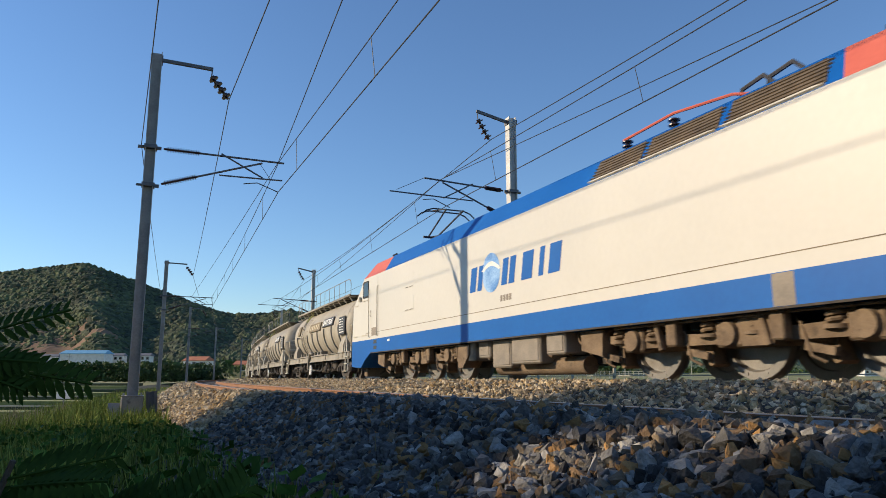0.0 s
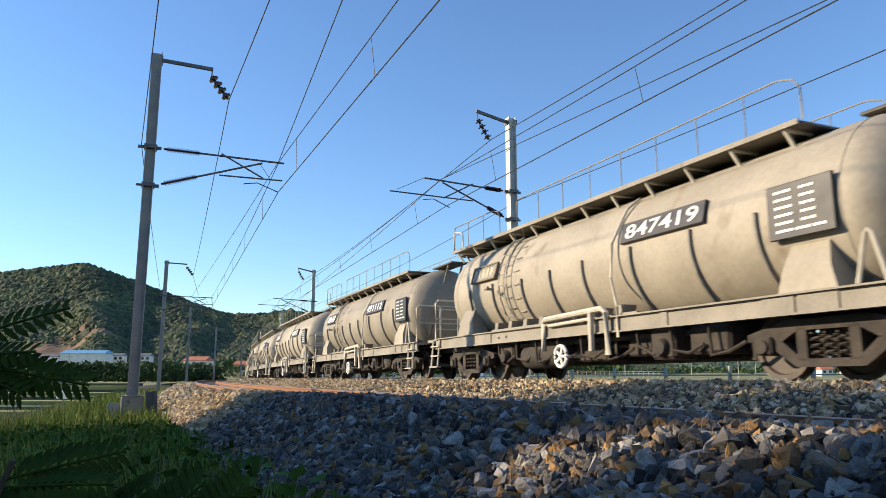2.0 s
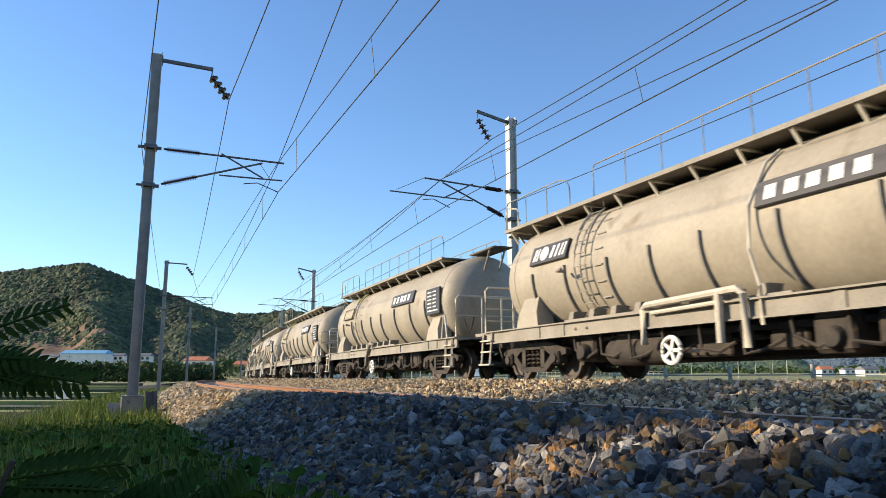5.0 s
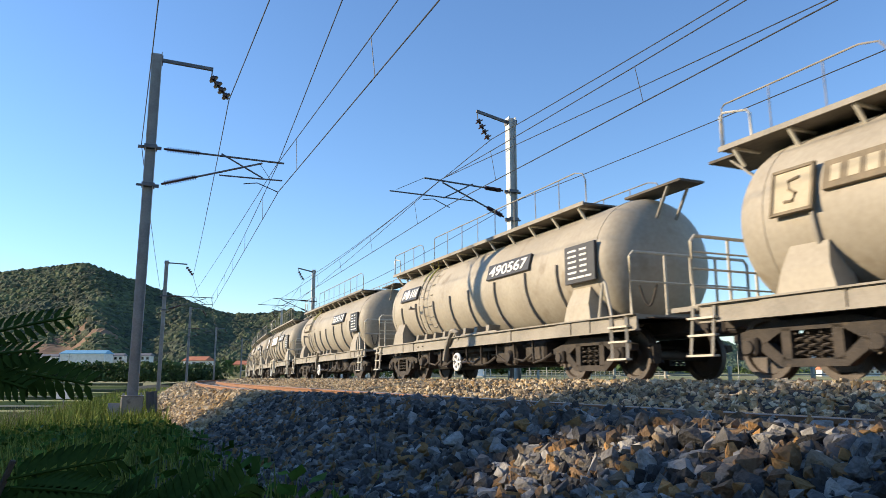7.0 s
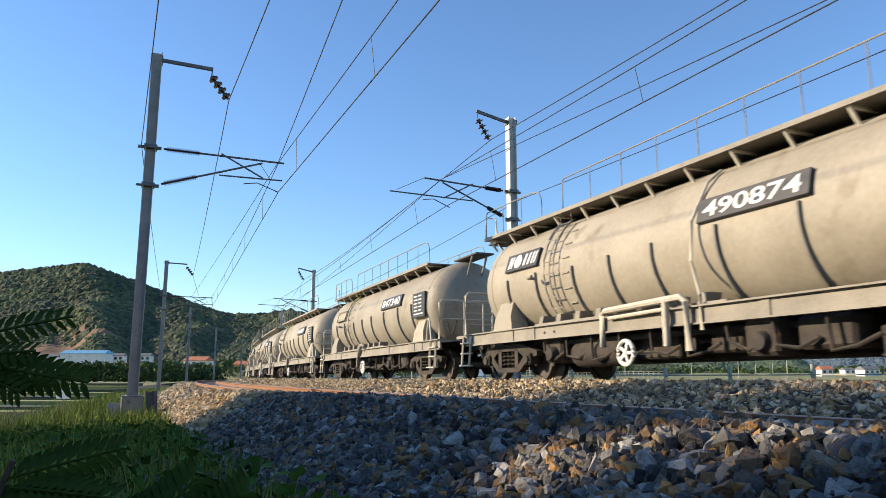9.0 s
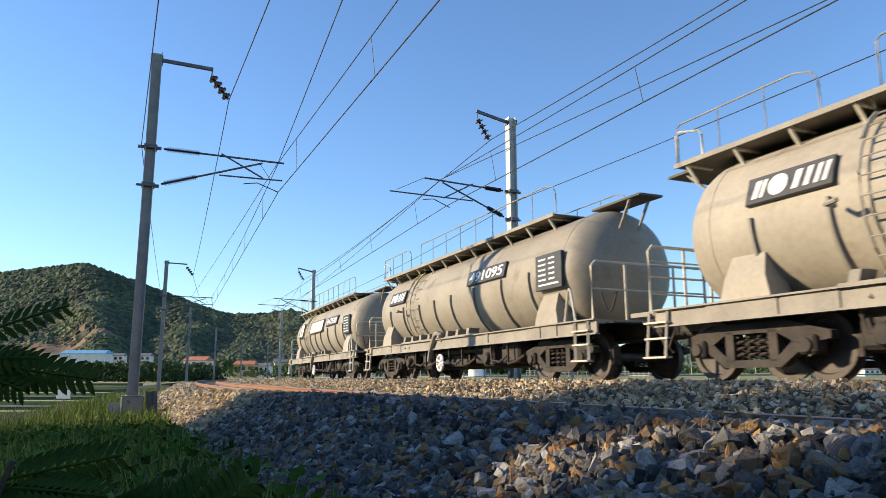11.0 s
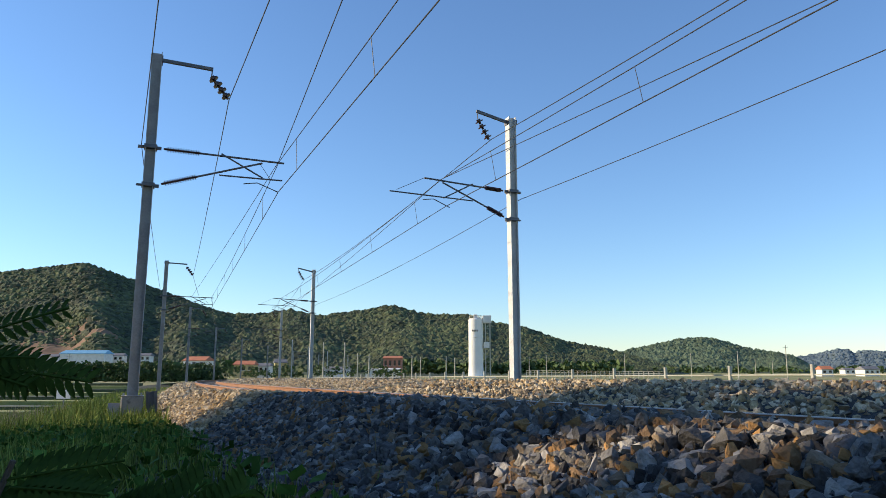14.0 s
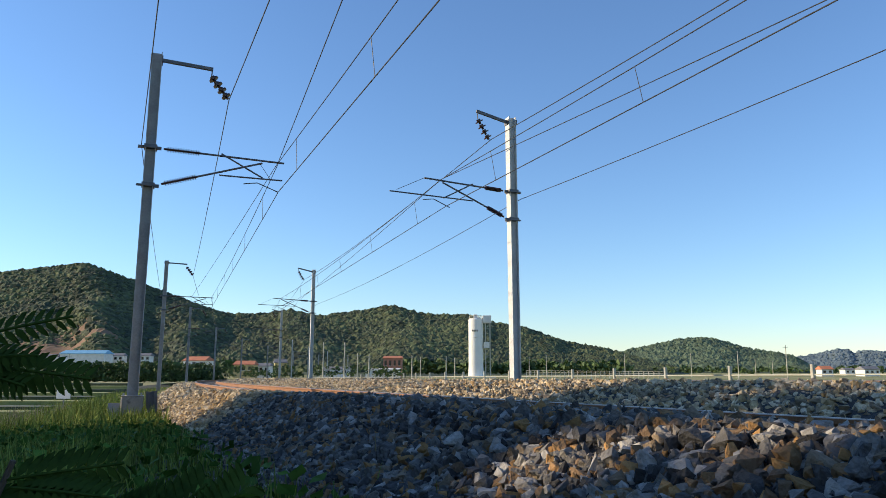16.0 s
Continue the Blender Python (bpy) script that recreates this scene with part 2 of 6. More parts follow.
def lettering(text, size, width=None, depth=0.006):
    """The built-in font as a mesh, lying in x and z, facing -y, centred."""
    cu = bpy.data.curves.new("text", "FONT")
    cu.body, cu.size, cu.align_x, cu.align_y, cu.extrude, cu.offset = text, size, "CENTER", "CENTER", depth, size * 0.018
    ob = bpy.data.objects.new("text", cu)
    me = bpy.data.meshes.new_from_object(ob)
    bpy.data.objects.remove(ob)
    co = np.empty(len(me.vertices) * 3, np.float32)
    me.vertices.foreach_get("co", co)
    co = co.reshape(-1, 3)
    w = np.ptp(co[:, 0])
    k = width / w if width else 1
    out = np.stack([(co[:, 0] - (co[:, 0].max() + co[:, 0].min()) / 2) * k, -co[:, 2], co[:, 1] - (co[:, 1].max() + co[:, 1].min()) / 2], 1)
    me.vertices.foreach_set("co", out.astype(np.float32).ravel())
    me.update()
    return me

# ---- ground: one sheet with the embankment of the line ----
def smooth(a, b, t):
    t = max(0.0, min(1.0, (t - a) / (b - a)))
    return t * t * (3 - 2 * t)


def lerp_table(table, x):
    for (x0, y0), (x1, y1) in zip(table, table[1:]):
        if x <= x1:
            return y0 + (y1 - y0) * max(0.0, min(1.0, (x - x0) / (x1 - x0)))
    return table[-1][1]


TOE = ((-40, -0.30), (-16, -0.28), (-10, -0.48), (-2, -0.72), (20, -0.75), (60, -0.8))
FIELD = -1.7


def crest(s):
    """Height of the heaped shoulder beside the near track."""
    return lerp_table(((-30, 0.115), (-14, 0.11), (-12, 0.085), (-10.5, 0.06), (-6, 0.01), (0, -0.08), (8, -0.14)), s)


def ballast_z(s, off):
    toe, top = lerp_table(TOE, s), crest(s)
    table = ((0.45, toe), (1.35, top), (1.75, top), (2.2, -0.16), (4.2, -0.16), (5.0, -0.06), (5.9, 0.12), (6.6, 0.20), (7.1, 0.15), (7.5, 0.0), (9.6, 0.0), (10.1, 0.02), (12.2, -1.25))
    return lerp_table(table, off)


def ground_z(s, off):
    if off < 0.45:
        toe = lerp_table(TOE, s)
        z = toe + (FIELD - toe) * smooth(-0.2, -7.5, off)
    elif off > 12.2:
        z = -1.25 + (FIELD + 1.25) * smooth(12.2, 16, off)
    else:
        z = ballast_z(s, off) - 0.03
    return z


def world_z(x, y):
    s, off = to_line(x, y)
    if off > 40 or off < -40:
        return FIELD
    sc = max(-460, min(330, s))
    keep = 1 - smooth(330, 420, s)
    near = ground_z(sc, off) + GRADE * sc * (1 - smooth(14, 40, abs(off)))
    return FIELD + (near - FIELD) * keep if off > -0.2 else near


def grid_sheet(name, ss, offs, zf, material, label, category, kind="structure"):
    vs = [on_line(s, o, 0) for s in ss for o in offs]
    co = []
    for i, s in enumerate(ss):
        for j, o in enumerate(offs):
            p = vs[i * len(offs) + j]
            co.append((p.x, p.y, zf(s, o)))
    n = len(offs)
    faces = [(i * n + j, i * n + j + 1, (i + 1) * n + j + 1, (i + 1) * n + j) for i in range(len(ss) - 1) for j in range(n - 1)]
    me = bpy.data.meshes.new(name)
    me.from_pydata(co, [], faces)
    me.polygons.foreach_set("use_smooth", [True] * len(me.polygons))
    me.materials.append(material)
    return tagged(new(name, me), label, category, "", kind)


S_STEPS = [-460 + 12 * i for i in range(34)] + [-45, -34] + [-28 + 0.5 * i for i in range(80)] + [12 + 3 * i for i in range(20)] + [75 + 15 * i for i in range(20)]
bank_offs = [0.3, 0.45, 0.7, 1.0, 1.35, 1.55, 1.75, 2.0, 2.2, 3.2, 4.2, 4.6, 5.0, 5.5, 5.9, 6.3, 6.6, 6.8, 7.0, 7.3, 8.3, 9.3, 9.9, 10.6, 11.4, 12.2, 12.5]
grid_sheet("ballast_bed", S_STEPS, bank_offs, lambda s, o: ballast_z(s, o) - 0.02 + GRADE * s, M_BED_SHADED, "gritty bed under the loose track ballast, darkened for shaded gaps", "ballast")


def ground_sheet():
    xs = sorted({-5200, -3500, -2200, -1500, -1000, -700, -500, -350, *range(-260, -60, 20), *range(-60, 61, 3), *range(80, 300, 20), 350, 500, 800, 1200, 1800, 2600, 3600, 5200})
    ys = sorted({-900, -500, -250, -120, -80, *range(-60, 61, 3), *range(70, 400, 10), 450, 520, 620, 800, 1100, 1600, 2400, 3600, 5200})
    co = []
    for x in xs:
        for y in ys:
            s, off = to_line(x, y)
            z = world_z(x, y) if -470 < s < 420 else FIELD
            if 0.2 < off < 12.6 and -470 < s < 400:
                z -= 0.35
            co.append((x, y, z))
    n = len(ys)
    faces = [(i * n + j, (i + 1) * n + j, (i + 1) * n + j + 1, i * n + j + 1) for i in range(len(xs) - 1) for j in range(n - 1)]
    me = bpy.data.meshes.new("ground")
    me.from_pydata(co, [], faces)
    me.polygons.foreach_set("use_smooth", [True] * len(me.polygons))
    me.materials.append(M_GROUND)
    tagged(new("ground", me), "flat valley floor of ripening yellow-green fields", "ground", "", "structure")


ground_sheet()
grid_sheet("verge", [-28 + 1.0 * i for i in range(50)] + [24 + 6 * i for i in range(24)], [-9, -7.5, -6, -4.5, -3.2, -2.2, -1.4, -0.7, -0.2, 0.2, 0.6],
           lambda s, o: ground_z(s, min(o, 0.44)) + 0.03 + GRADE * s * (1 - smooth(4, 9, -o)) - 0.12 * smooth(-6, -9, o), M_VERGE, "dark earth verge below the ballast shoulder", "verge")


# ---- tracks ----
def rail_mesh(off, side, z, s0, s1, step):
    prof = ((-0.075, -0.172), (0.075, -0.172), (0.075, -0.155), (0.012, -0.13), (0.010, -0.045), (0.036, -0.036), (0.036, -0.006), (0.026, 0.0), (-0.026, 0.0), (-0.036, -0.006), (-0.036, -0.036), (-0.010, -0.045), (-0.012, -0.13), (-0.075, -0.155))
    ss = [s0 + step * i for i in range(int((s1 - s0) / step) + 1)]
    co = [tuple(on_line(s, off(s) + side + u, z(s) + v)) for s in ss for u, v in prof]
    n = len(prof)
    faces, mats = [], []
    for i in range(len(ss) - 1):
        for k in range(n):
            faces.append((i * n + k, i * n + (k + 1) % n, (i + 1) * n + (k + 1) % n, (i + 1) * n + k))
            mats.append(1 if k in (6, 7, 8) else 0)
    me = bpy.data.meshes.new("rail")
    me.from_pydata(co, [], faces)
    me.materials.append(M_RAIL)
    me.materials.append(M_RAILTOP)
    me.polygons.foreach_set("material_index", mats)
    me.update()
    return me


def sleeper_mesh():
    bm = B()
    slab(bm, ((-0.13, -0.16), (0.13, -0.16), (0.11, 0.0), (-0.11, 0.0)), -1.2, 1.2)
    for y in (-0.72, 0.72):
        box(bm, (-0.09, y - 0.16, -0.01), (0.09, y + 0.16, 0.02))
    return finish(bm)


def track(label, off, z):
    t = thing("railway_track", label, "railway track", "railway tracks", "structure", Matrix.Translation(on_line(0, off(0), z(0))))
    for o in (-0.755, 0.755):
        r = part("rail", rail_mesh(off, o, z, -460, 320, 2.5), M_RAIL, t, "rusty steel rail with a worn head")
        r.matrix_parent_inverse = t.matrix_basis.inverted()
    me = sleeper_mesh()
    me.materials.append(M_SLEEPER)
    for i in range(110):
        s = -24 + i * 0.62
        ob = part("sleeper", me, M_SLEEPER, t)
        ob.matrix_parent_inverse = t.matrix_basis.inverted()
        ob.matrix_basis = line_frame(s, off(s), z(s) - 0.185)


track("rusty near track half sunk in ballast", lambda s: NEAR_OFF, lambda s: 0.0)
track("far track carrying the train, bedded in ballast", far_off, lambda s: FAR_Z - 0.0022 * min(s, 30))


# ---- overhead line ----
def disc_string(bm, p, q, r, n):
    p, q = Vector(p), Vector(q)
    for i in range(n):
        c = p.lerp(q, (i + 0.5) / n)
        d = (q - p).normalized()
        h = (q - p).length / n
        tube(bm, [c - d * h * 0.42, c - d * h * 0.1], r * 0.55, 10)
        tube(bm, [c - d * h * 0.1, c + d * h * 0.12], r, 12)
        tube(bm, [c + d * h * 0.12, c + d * h * 0.48], r * 0.3, 8)
    return bm


def mast(s, off, h, side, base_z, label, detail=True):
    """A rolled-steel mast; side is +1 where its arms reach to larger off."""
    t = thing("catenary_mast", label, "catenary mast", "catenary masts", "", line_frame(s, off, 0) @ pose(0, 0, 0, 0, 0, 0 if side > 0 else 180))
    bm = B()
    w, d = 0.14, 0.125
    prof = ((-w, -d), (w, -d), (w, -d + 0.02), (0.01, -d + 0.02), (0.01, d - 0.02), (w, d - 0.02), (w, d), (-w, d), (-w, d - 0.02), (-0.01, d - 0.02), (-0.01, -d + 0.02), (-w, -d + 0.02))
    lo, hi = [bm.verts.new((x, y, base_z)) for x, y in prof], [bm.verts.new((x, y, h)) for x, y in prof]
    for i in range(12):
        bm.faces.new((lo[i], lo[(i + 1) % 12], hi[(i + 1) % 12], hi[i]))
    bm.faces.new(hi)
    bmesh.ops.recalc_face_normals(bm, faces=bm.faces)
    # far masts take the steel with sunlight painted into its colour
    part("mast_column", bm, (M_MAST_SUNLIT if side < 0 else M_MAST), t, smooth=False)
    by, bz, sy, sz_, ey, ez = (1.41, 8.42, 1.38, 8.21, 1.83, 7.62) if side > 0 else (1.21, 8.58, 1.16, 8.33, 0.76, 7.70)
    bm = B()
    beam(bm, (0, 0.1, h - 0.17), (0, by, bz), 0.075, 0.085)
    box(bm, (-0.16, -0.15, h - 0.25), (0.16, -0.125, h - 0.10))
    box(bm, (-0.16, 0.125, h - 0.25), (0.16, 0.15, h - 0.10))
    tube(bm, [(0, by - 0.02, bz), (0.02, sy, sz_)], 0.018, 6)
    part("feeder_bracket", bm, M_ARM, t)
    part("insulator_string", disc_string(B(), (0.02, sy, sz_), (0.05, ey, ez), 0.13, 4), M_INSUL, t, "brown porcelain disc insulators")
    if side > 0:
        top, low = ((0.12, 6.06), (3.39, 6.02)), ((0.12, 5.06), (2.81, 5.96))
        diag, steady = ((1.74, 6.10), (2.83, 5.55)), ((1.71, 5.51), (3.36, 5.53))
        arm, thin, cut = ((2.34, 5.34), (2.70, 5.40), (3.25, 5.20)), ((2.76, 5.92), (3.03, 5.54)), 1.1
    else:
        top, low = ((0.12, 6.05), (2.98, 6.20)), ((0.12, 5.14), (2.39, 6.12))
        diag, steady = ((2.35, 5.63), (1.37, 6.17)), ((4.08, 5.69), (1.37, 5.63))
        arm, thin, cut = ((3.03, 5.52), (2.68, 5.57), (2.15, 5.35)), ((3.86, 5.75), (2.98, 6.20)), 0.85
    for (y0, z0), (y1, z1), nm, tn in ((*top, "top_insulator", "top_tube"), (*low, "bracket_insulator", "bracket_tube")):
        steel = B()
        box(steel, (-0.17, -0.15, z0 - 0.045), (0.17, 0.16, z0 + 0.045))
        beam(steel, (0, 0.15, z0), (0, 0.26, z0), 0.05, 0.08)
        part("hinge_bracket", steel, M_ARM, t)
        p, q = Vector((0, y0, z0)), Vector((0, y1, z1))
        d = (q - p).normalized()
        bm = B()
        tube(bm, [p + d * 0.2, p + d * cut], 0.03, 8)
        for k in range(13):
            c = p + d * (0.3 + (cut - 0.35) * k / 12)
            tube(bm, [c - d * 0.012, c + d * 0.012], 0.07, 8)
        part(nm, bm, M_INSUL, t, "ribbed dark insulator")
        part(tn, tube(B(), [p + d * cut, q], 0.027, 8), M_ARM, t)
    part("diagonal_tube", tube(B(), [(0, *diag[0]), (0, *diag[1])], 0.022, 6), M_ARM, t)
    part("steady_tube", tube(B(), [(0, *steady[0]), (0, *steady[1])], 0.021, 6), M_ARM, t)
    part("steady_arm", tube(B(), [(0.0, *q) for q in arm], 0.014, 6), M_ARM, t)
    part("stay_wire", tube(B(), [(0, *thin[0]), (0, *thin[1])], 0.008, 5), M_ARM, t)
    up0, low0 = top[0][1], low[0][1]
    if detail:
        part("earth_wire_clamp", box(B(), (-0.045, -0.30, up0 - 0.03), (0.045, -0.15, up0 + 0.03)), M_ARM, t)
        part("earth_wire_clamp", box(B(), (-0.045, -0.28, low0 - 0.02), (0.045, -0.15, low0 + 0.02)), M_ARM, t)
    return t


H_L, H_R = 8.63, 8.52
for i in range(9):
    mast(SPAN * i, 0, H_L, 1, -0.75 if i else -0.17, "tall grey steel catenary mast with arms over the near track" if i else "tall grey steel mast on a concrete footing with cantilever arms", i < 2)
for i in range(9):
    mast(SPAN * i + 0.49, ROW_R, H_R, -1, -0.9, "sunlit grey steel mast beyond the far track with cantilever arms", i < 2)


def footing():
    t = thing("mast_footing", "weathered concrete footing block with a steel channel beside it", "footing", "", "", line_frame(0, 0, -0.17))
    bm = B()
    box(bm, (-0.25, -0.25, -0.85), (0.25, 0.25, 0.0), 0.03)
    part("block", bm, M_CONC, t)
    bm = B()
    slab(bm, ((-0.20, -0.9), (0.5, -0.9), (0.30, -0.4), (0.0, -0.16), (-0.16, -0.22)), -0.52, -0.26)
    part("sloping_apron", bm, M_CONC, t)
    bm = B()
    beam(bm, (0.06, 0.52, -1.3), (-0.02, 0.42, 0.10), 0.05, 0.26, (0, 1, 0))
    beam(bm, (0.15, 0.60, -1.3), (0.07, 0.50, 0.10), 0.14, 0.03, (0, 1, 0))
    beam(bm, (0.15, 0.42, -1.3), (0.07, 0.32, 0.10), 0.14, 0.03, (0, 1, 0))
    part("steel_channel", bm, M_ARM, t)
    bm = B()
    for x in (-0.2, 0.2):
        for y in (-0.2, 0.2):
            tube(bm, [(x, y, 0), (x, y, 0.07)], 0.02, 6)
    box(bm, (-0.25, -0.25, -0.001), (0.25, 0.25, 0.012))
    part("base_plate", bm, M_MAST, t)


footing()


def wire(name, label, pts, r, sag=0.0, parts=12):
    """A wire that hangs through supports given as (s, off, z)."""
    path = []
    for (a, b) in zip(pts, pts[1:]):
        for i in range(parts):
            u = i / parts
            s, o, z = (a[j] + (b[j] - a[j]) * u for j in range(3))
            p = on_line(a[0], a[1], a[2]).lerp(on_line(b[0], b[1], b[2]), u)
            p.z -= 4 * sag * u * (1 - u)
            path.append(p)
    path.append(on_line(*pts[-1]))
    ob = tagged(part(name, tube(B(), path, r, 6), M_WIRE), label, "overhead wire", "overhead wires")
    return ob, path


def stations(off, z, ds=0.0, zig=0.0, n=9):
    return [(SPAN * i + ds, off + (zig if i % 2 == 0 else -zig), z) for i in range(-1, n)]


def bent(rows, off, z):
    """The same wire with its first support set elsewhere."""
    return [(rows[0][0], off, z)] + rows[1:]


def catenary(label, contact, carrier, sag, first):
    wire("contact_wire", "dark copper contact wire over the " + label, contact, 0.0115)
    wire("messenger_wire", "sagging messenger wire over the " + label, carrier, 0.0105, sag)
    for i in range(-1, 5):
        a, b = contact[i + 1], contact[i + 2]
        c, d = carrier[i + 1], carrier[i + 2]
        for k in range(6):
            u = (k + first) / 6
            p = on_line(*a).lerp(on_line(*b), u)
            q = on_line(*c).lerp(on_line(*d), u)
            q.z -= 4 * sag * u * (1 - u)
            if p.y < 2:
                continue
            tagged(part("dropper", tube(B(), [p, q], 0.007, 5), M_WIRE), "thin dropper between messenger and contact wire", "dropper wire", "dropper wires")


catenary("near track", bent(stations(3.23, 5.20, 0, 0.03), 2.95, 5.2), bent(stations(3.22, 6.03, 0, 0.02), 2.66, 6.12), 0.22, 0.62)
catenary("far track", bent(stations(8.30, 5.35, 0.49, 0.04), 8.24, 5.4), bent(stations(8.21, 6.19, 0.49, 0.0), 7.97, 6.3), 0.22, 0.45)
wire("feeder_wire", "feeder wire on disc insulators of the near masts", bent(stations(1.85, 7.59), 1.55, 7.69), 0.0125, 0.25)
wire("feeder_wire", "feeder wire on disc insulators of the far masts", bent(stations(9.92, 7.68, 0.49), 9.95, 7.6), 0.0125, 0.25)
wire("earth_wire", "thin earth wire along the near masts", stations(-0.22, 6.1), 0.010, 0.2)
wire("earth_wire", "thin earth wire along the far masts", bent(stations(10.93, 5.82, 0.49), 10.68, 5.78), 0.010, 0.25)
wire("auxiliary_wire", "auxiliary wire rising from the arm over the near track", [(-SPAN, 0.12, 7.1), (0, 3.23, 6.04), (SPAN, 1.8, 6.0), (SPAN * 2, 0.2, 6.2)], 0.010, 0.1)
wire("auxiliary_wire", "auxiliary wire rising from the arm over the far track", [(-SPAN, 11.5, 6.1), (0.49, 8.20, 6.19), (SPAN, 9.46, 6.0), (SPAN * 2, 10.46, 6.2)], 0.010, 0.1)

# ---- cement tank wagons ----
TR, TZ = 1.22, 2.09      # tank radius and the height of its axis
PITCH, SPEED = 14.373, 24.89


def skin(z, out=0.0):
    """Where the camera side of the tank lies at height z: y and the tilt there."""
    a = math.asin(max(-1, min(1, (z - TZ) / TR)))
    return -(TR + out) * math.cos(a), a


def bogie(parent, x):
    """A three-piece freight bogie at x with two wheelsets."""
    b = part("bogie", box(box(B(), (x - 0.25, -0.95, 0.42), (x + 0.25, 0.95, 0.66), 0.04), (x - 0.12, -0.12, 0.6), (x + 0.12, 0.12, 0.8)), M_BOGIE, parent, "dusty cast-iron freight bogie")
    for y in (-1.02, 1.02):
        bm = B()
        y0, y1 = y - 0.07, y + 0.07
        slab(bm, ((x - 1.2, 0.50), (x - 1.2, 0.60), (x - 0.55, 0.76), (x + 0.55, 0.76), (x + 1.2, 0.60), (x + 1.2, 0.50), (x + 0.75, 0.44), (x + 0.42, 0.62), (x - 0.42, 0.62), (x - 0.75, 0.44)), y0, y1)
        slab(bm, ((x - 0.85, 0.44), (x - 0.66, 0.50), (x - 0.38, 0.27), (x + 0.38, 0.27), (x + 0.66, 0.50), (x + 0.85, 0.44), (x + 0.46, 0.17), (x - 0.46, 0.17)), y0, y1)
        for xx in (x - 0.36, x + 0.36):
            box(bm, (xx - 0.07, y0, 0.25), (xx + 0.07, y1, 0.66))
        part("side_frame", bm, M_BOGIE, b)
        for k in range(3):
            xs = x + (k - 1) * 0.18
            bm = B()
            path = [(xs + 0.075 * math.cos(a * 0.9), y - 0.0 + 0.075 * math.sin(a * 0.9), 0.28 + 0.012 * a) for a in range(26)]
            part("spring", tube(bm, path, 0.018, 5), M_BOGIE, b)
        for xx in (x - 0.9, x + 0.9):
            bm = B()
            box(bm, (xx - 0.13, y - 0.14, 0.32), (xx + 0.13, y + 0.1, 0.56), 0.03)
            lathe(bm, ((y - 0.17, 0.0), (y - 0.17, 0.085), (y - 0.13, 0.10), (y, 0.10)), 14, "y", (xx, 0, 0.43)) if y < 0 else None
            part("axle_box", bm, M_BOGIE, b)
    for xx in (x - 0.9, x + 0.9):
        bm = B()
        for sg in (-1, 1):
            prof = [(sg * 0.80, 0.0), (sg * 0.80, 0.10), (sg * 0.76, 0.12), (sg * 0.765, 0.34), (sg * 0.81, 0.36), (sg * 0.81, 0.43), (sg * 0.71, 0.435), (sg * 0.70, 0.46), (sg * 0.675, 0.46), (sg * 0.675, 0.36), (sg * 0.72, 0.33), (sg * 0.71, 0.12), (sg * 0.66, 0.09), (sg * 0.0, 0.08)]
            lathe(bm, prof, 28, "y", (xx, 0, 0.43))
        part("wheelset", bm, M_TYRE, b, "wheelset with bright worn treads")
    bm = B()
    tube(bm, [(x - 1.25, -0.6, 0.35), (x + 1.25, -0.6, 0.35)], 0.03, 6)
    tube(bm, [(x - 1.1, -0.3, 0.6), (x + 1.1, 0.2, 0.5)], 0.03, 6)
    for sx in (-1.36, 1.36, -0.43, 0.43):
        box(bm, (x + sx - 0.04, -0.82, 0.28), (x + sx + 0.04, -0.66, 0.6))
    part("brake_rigging", bm, M_BOGIE, b)


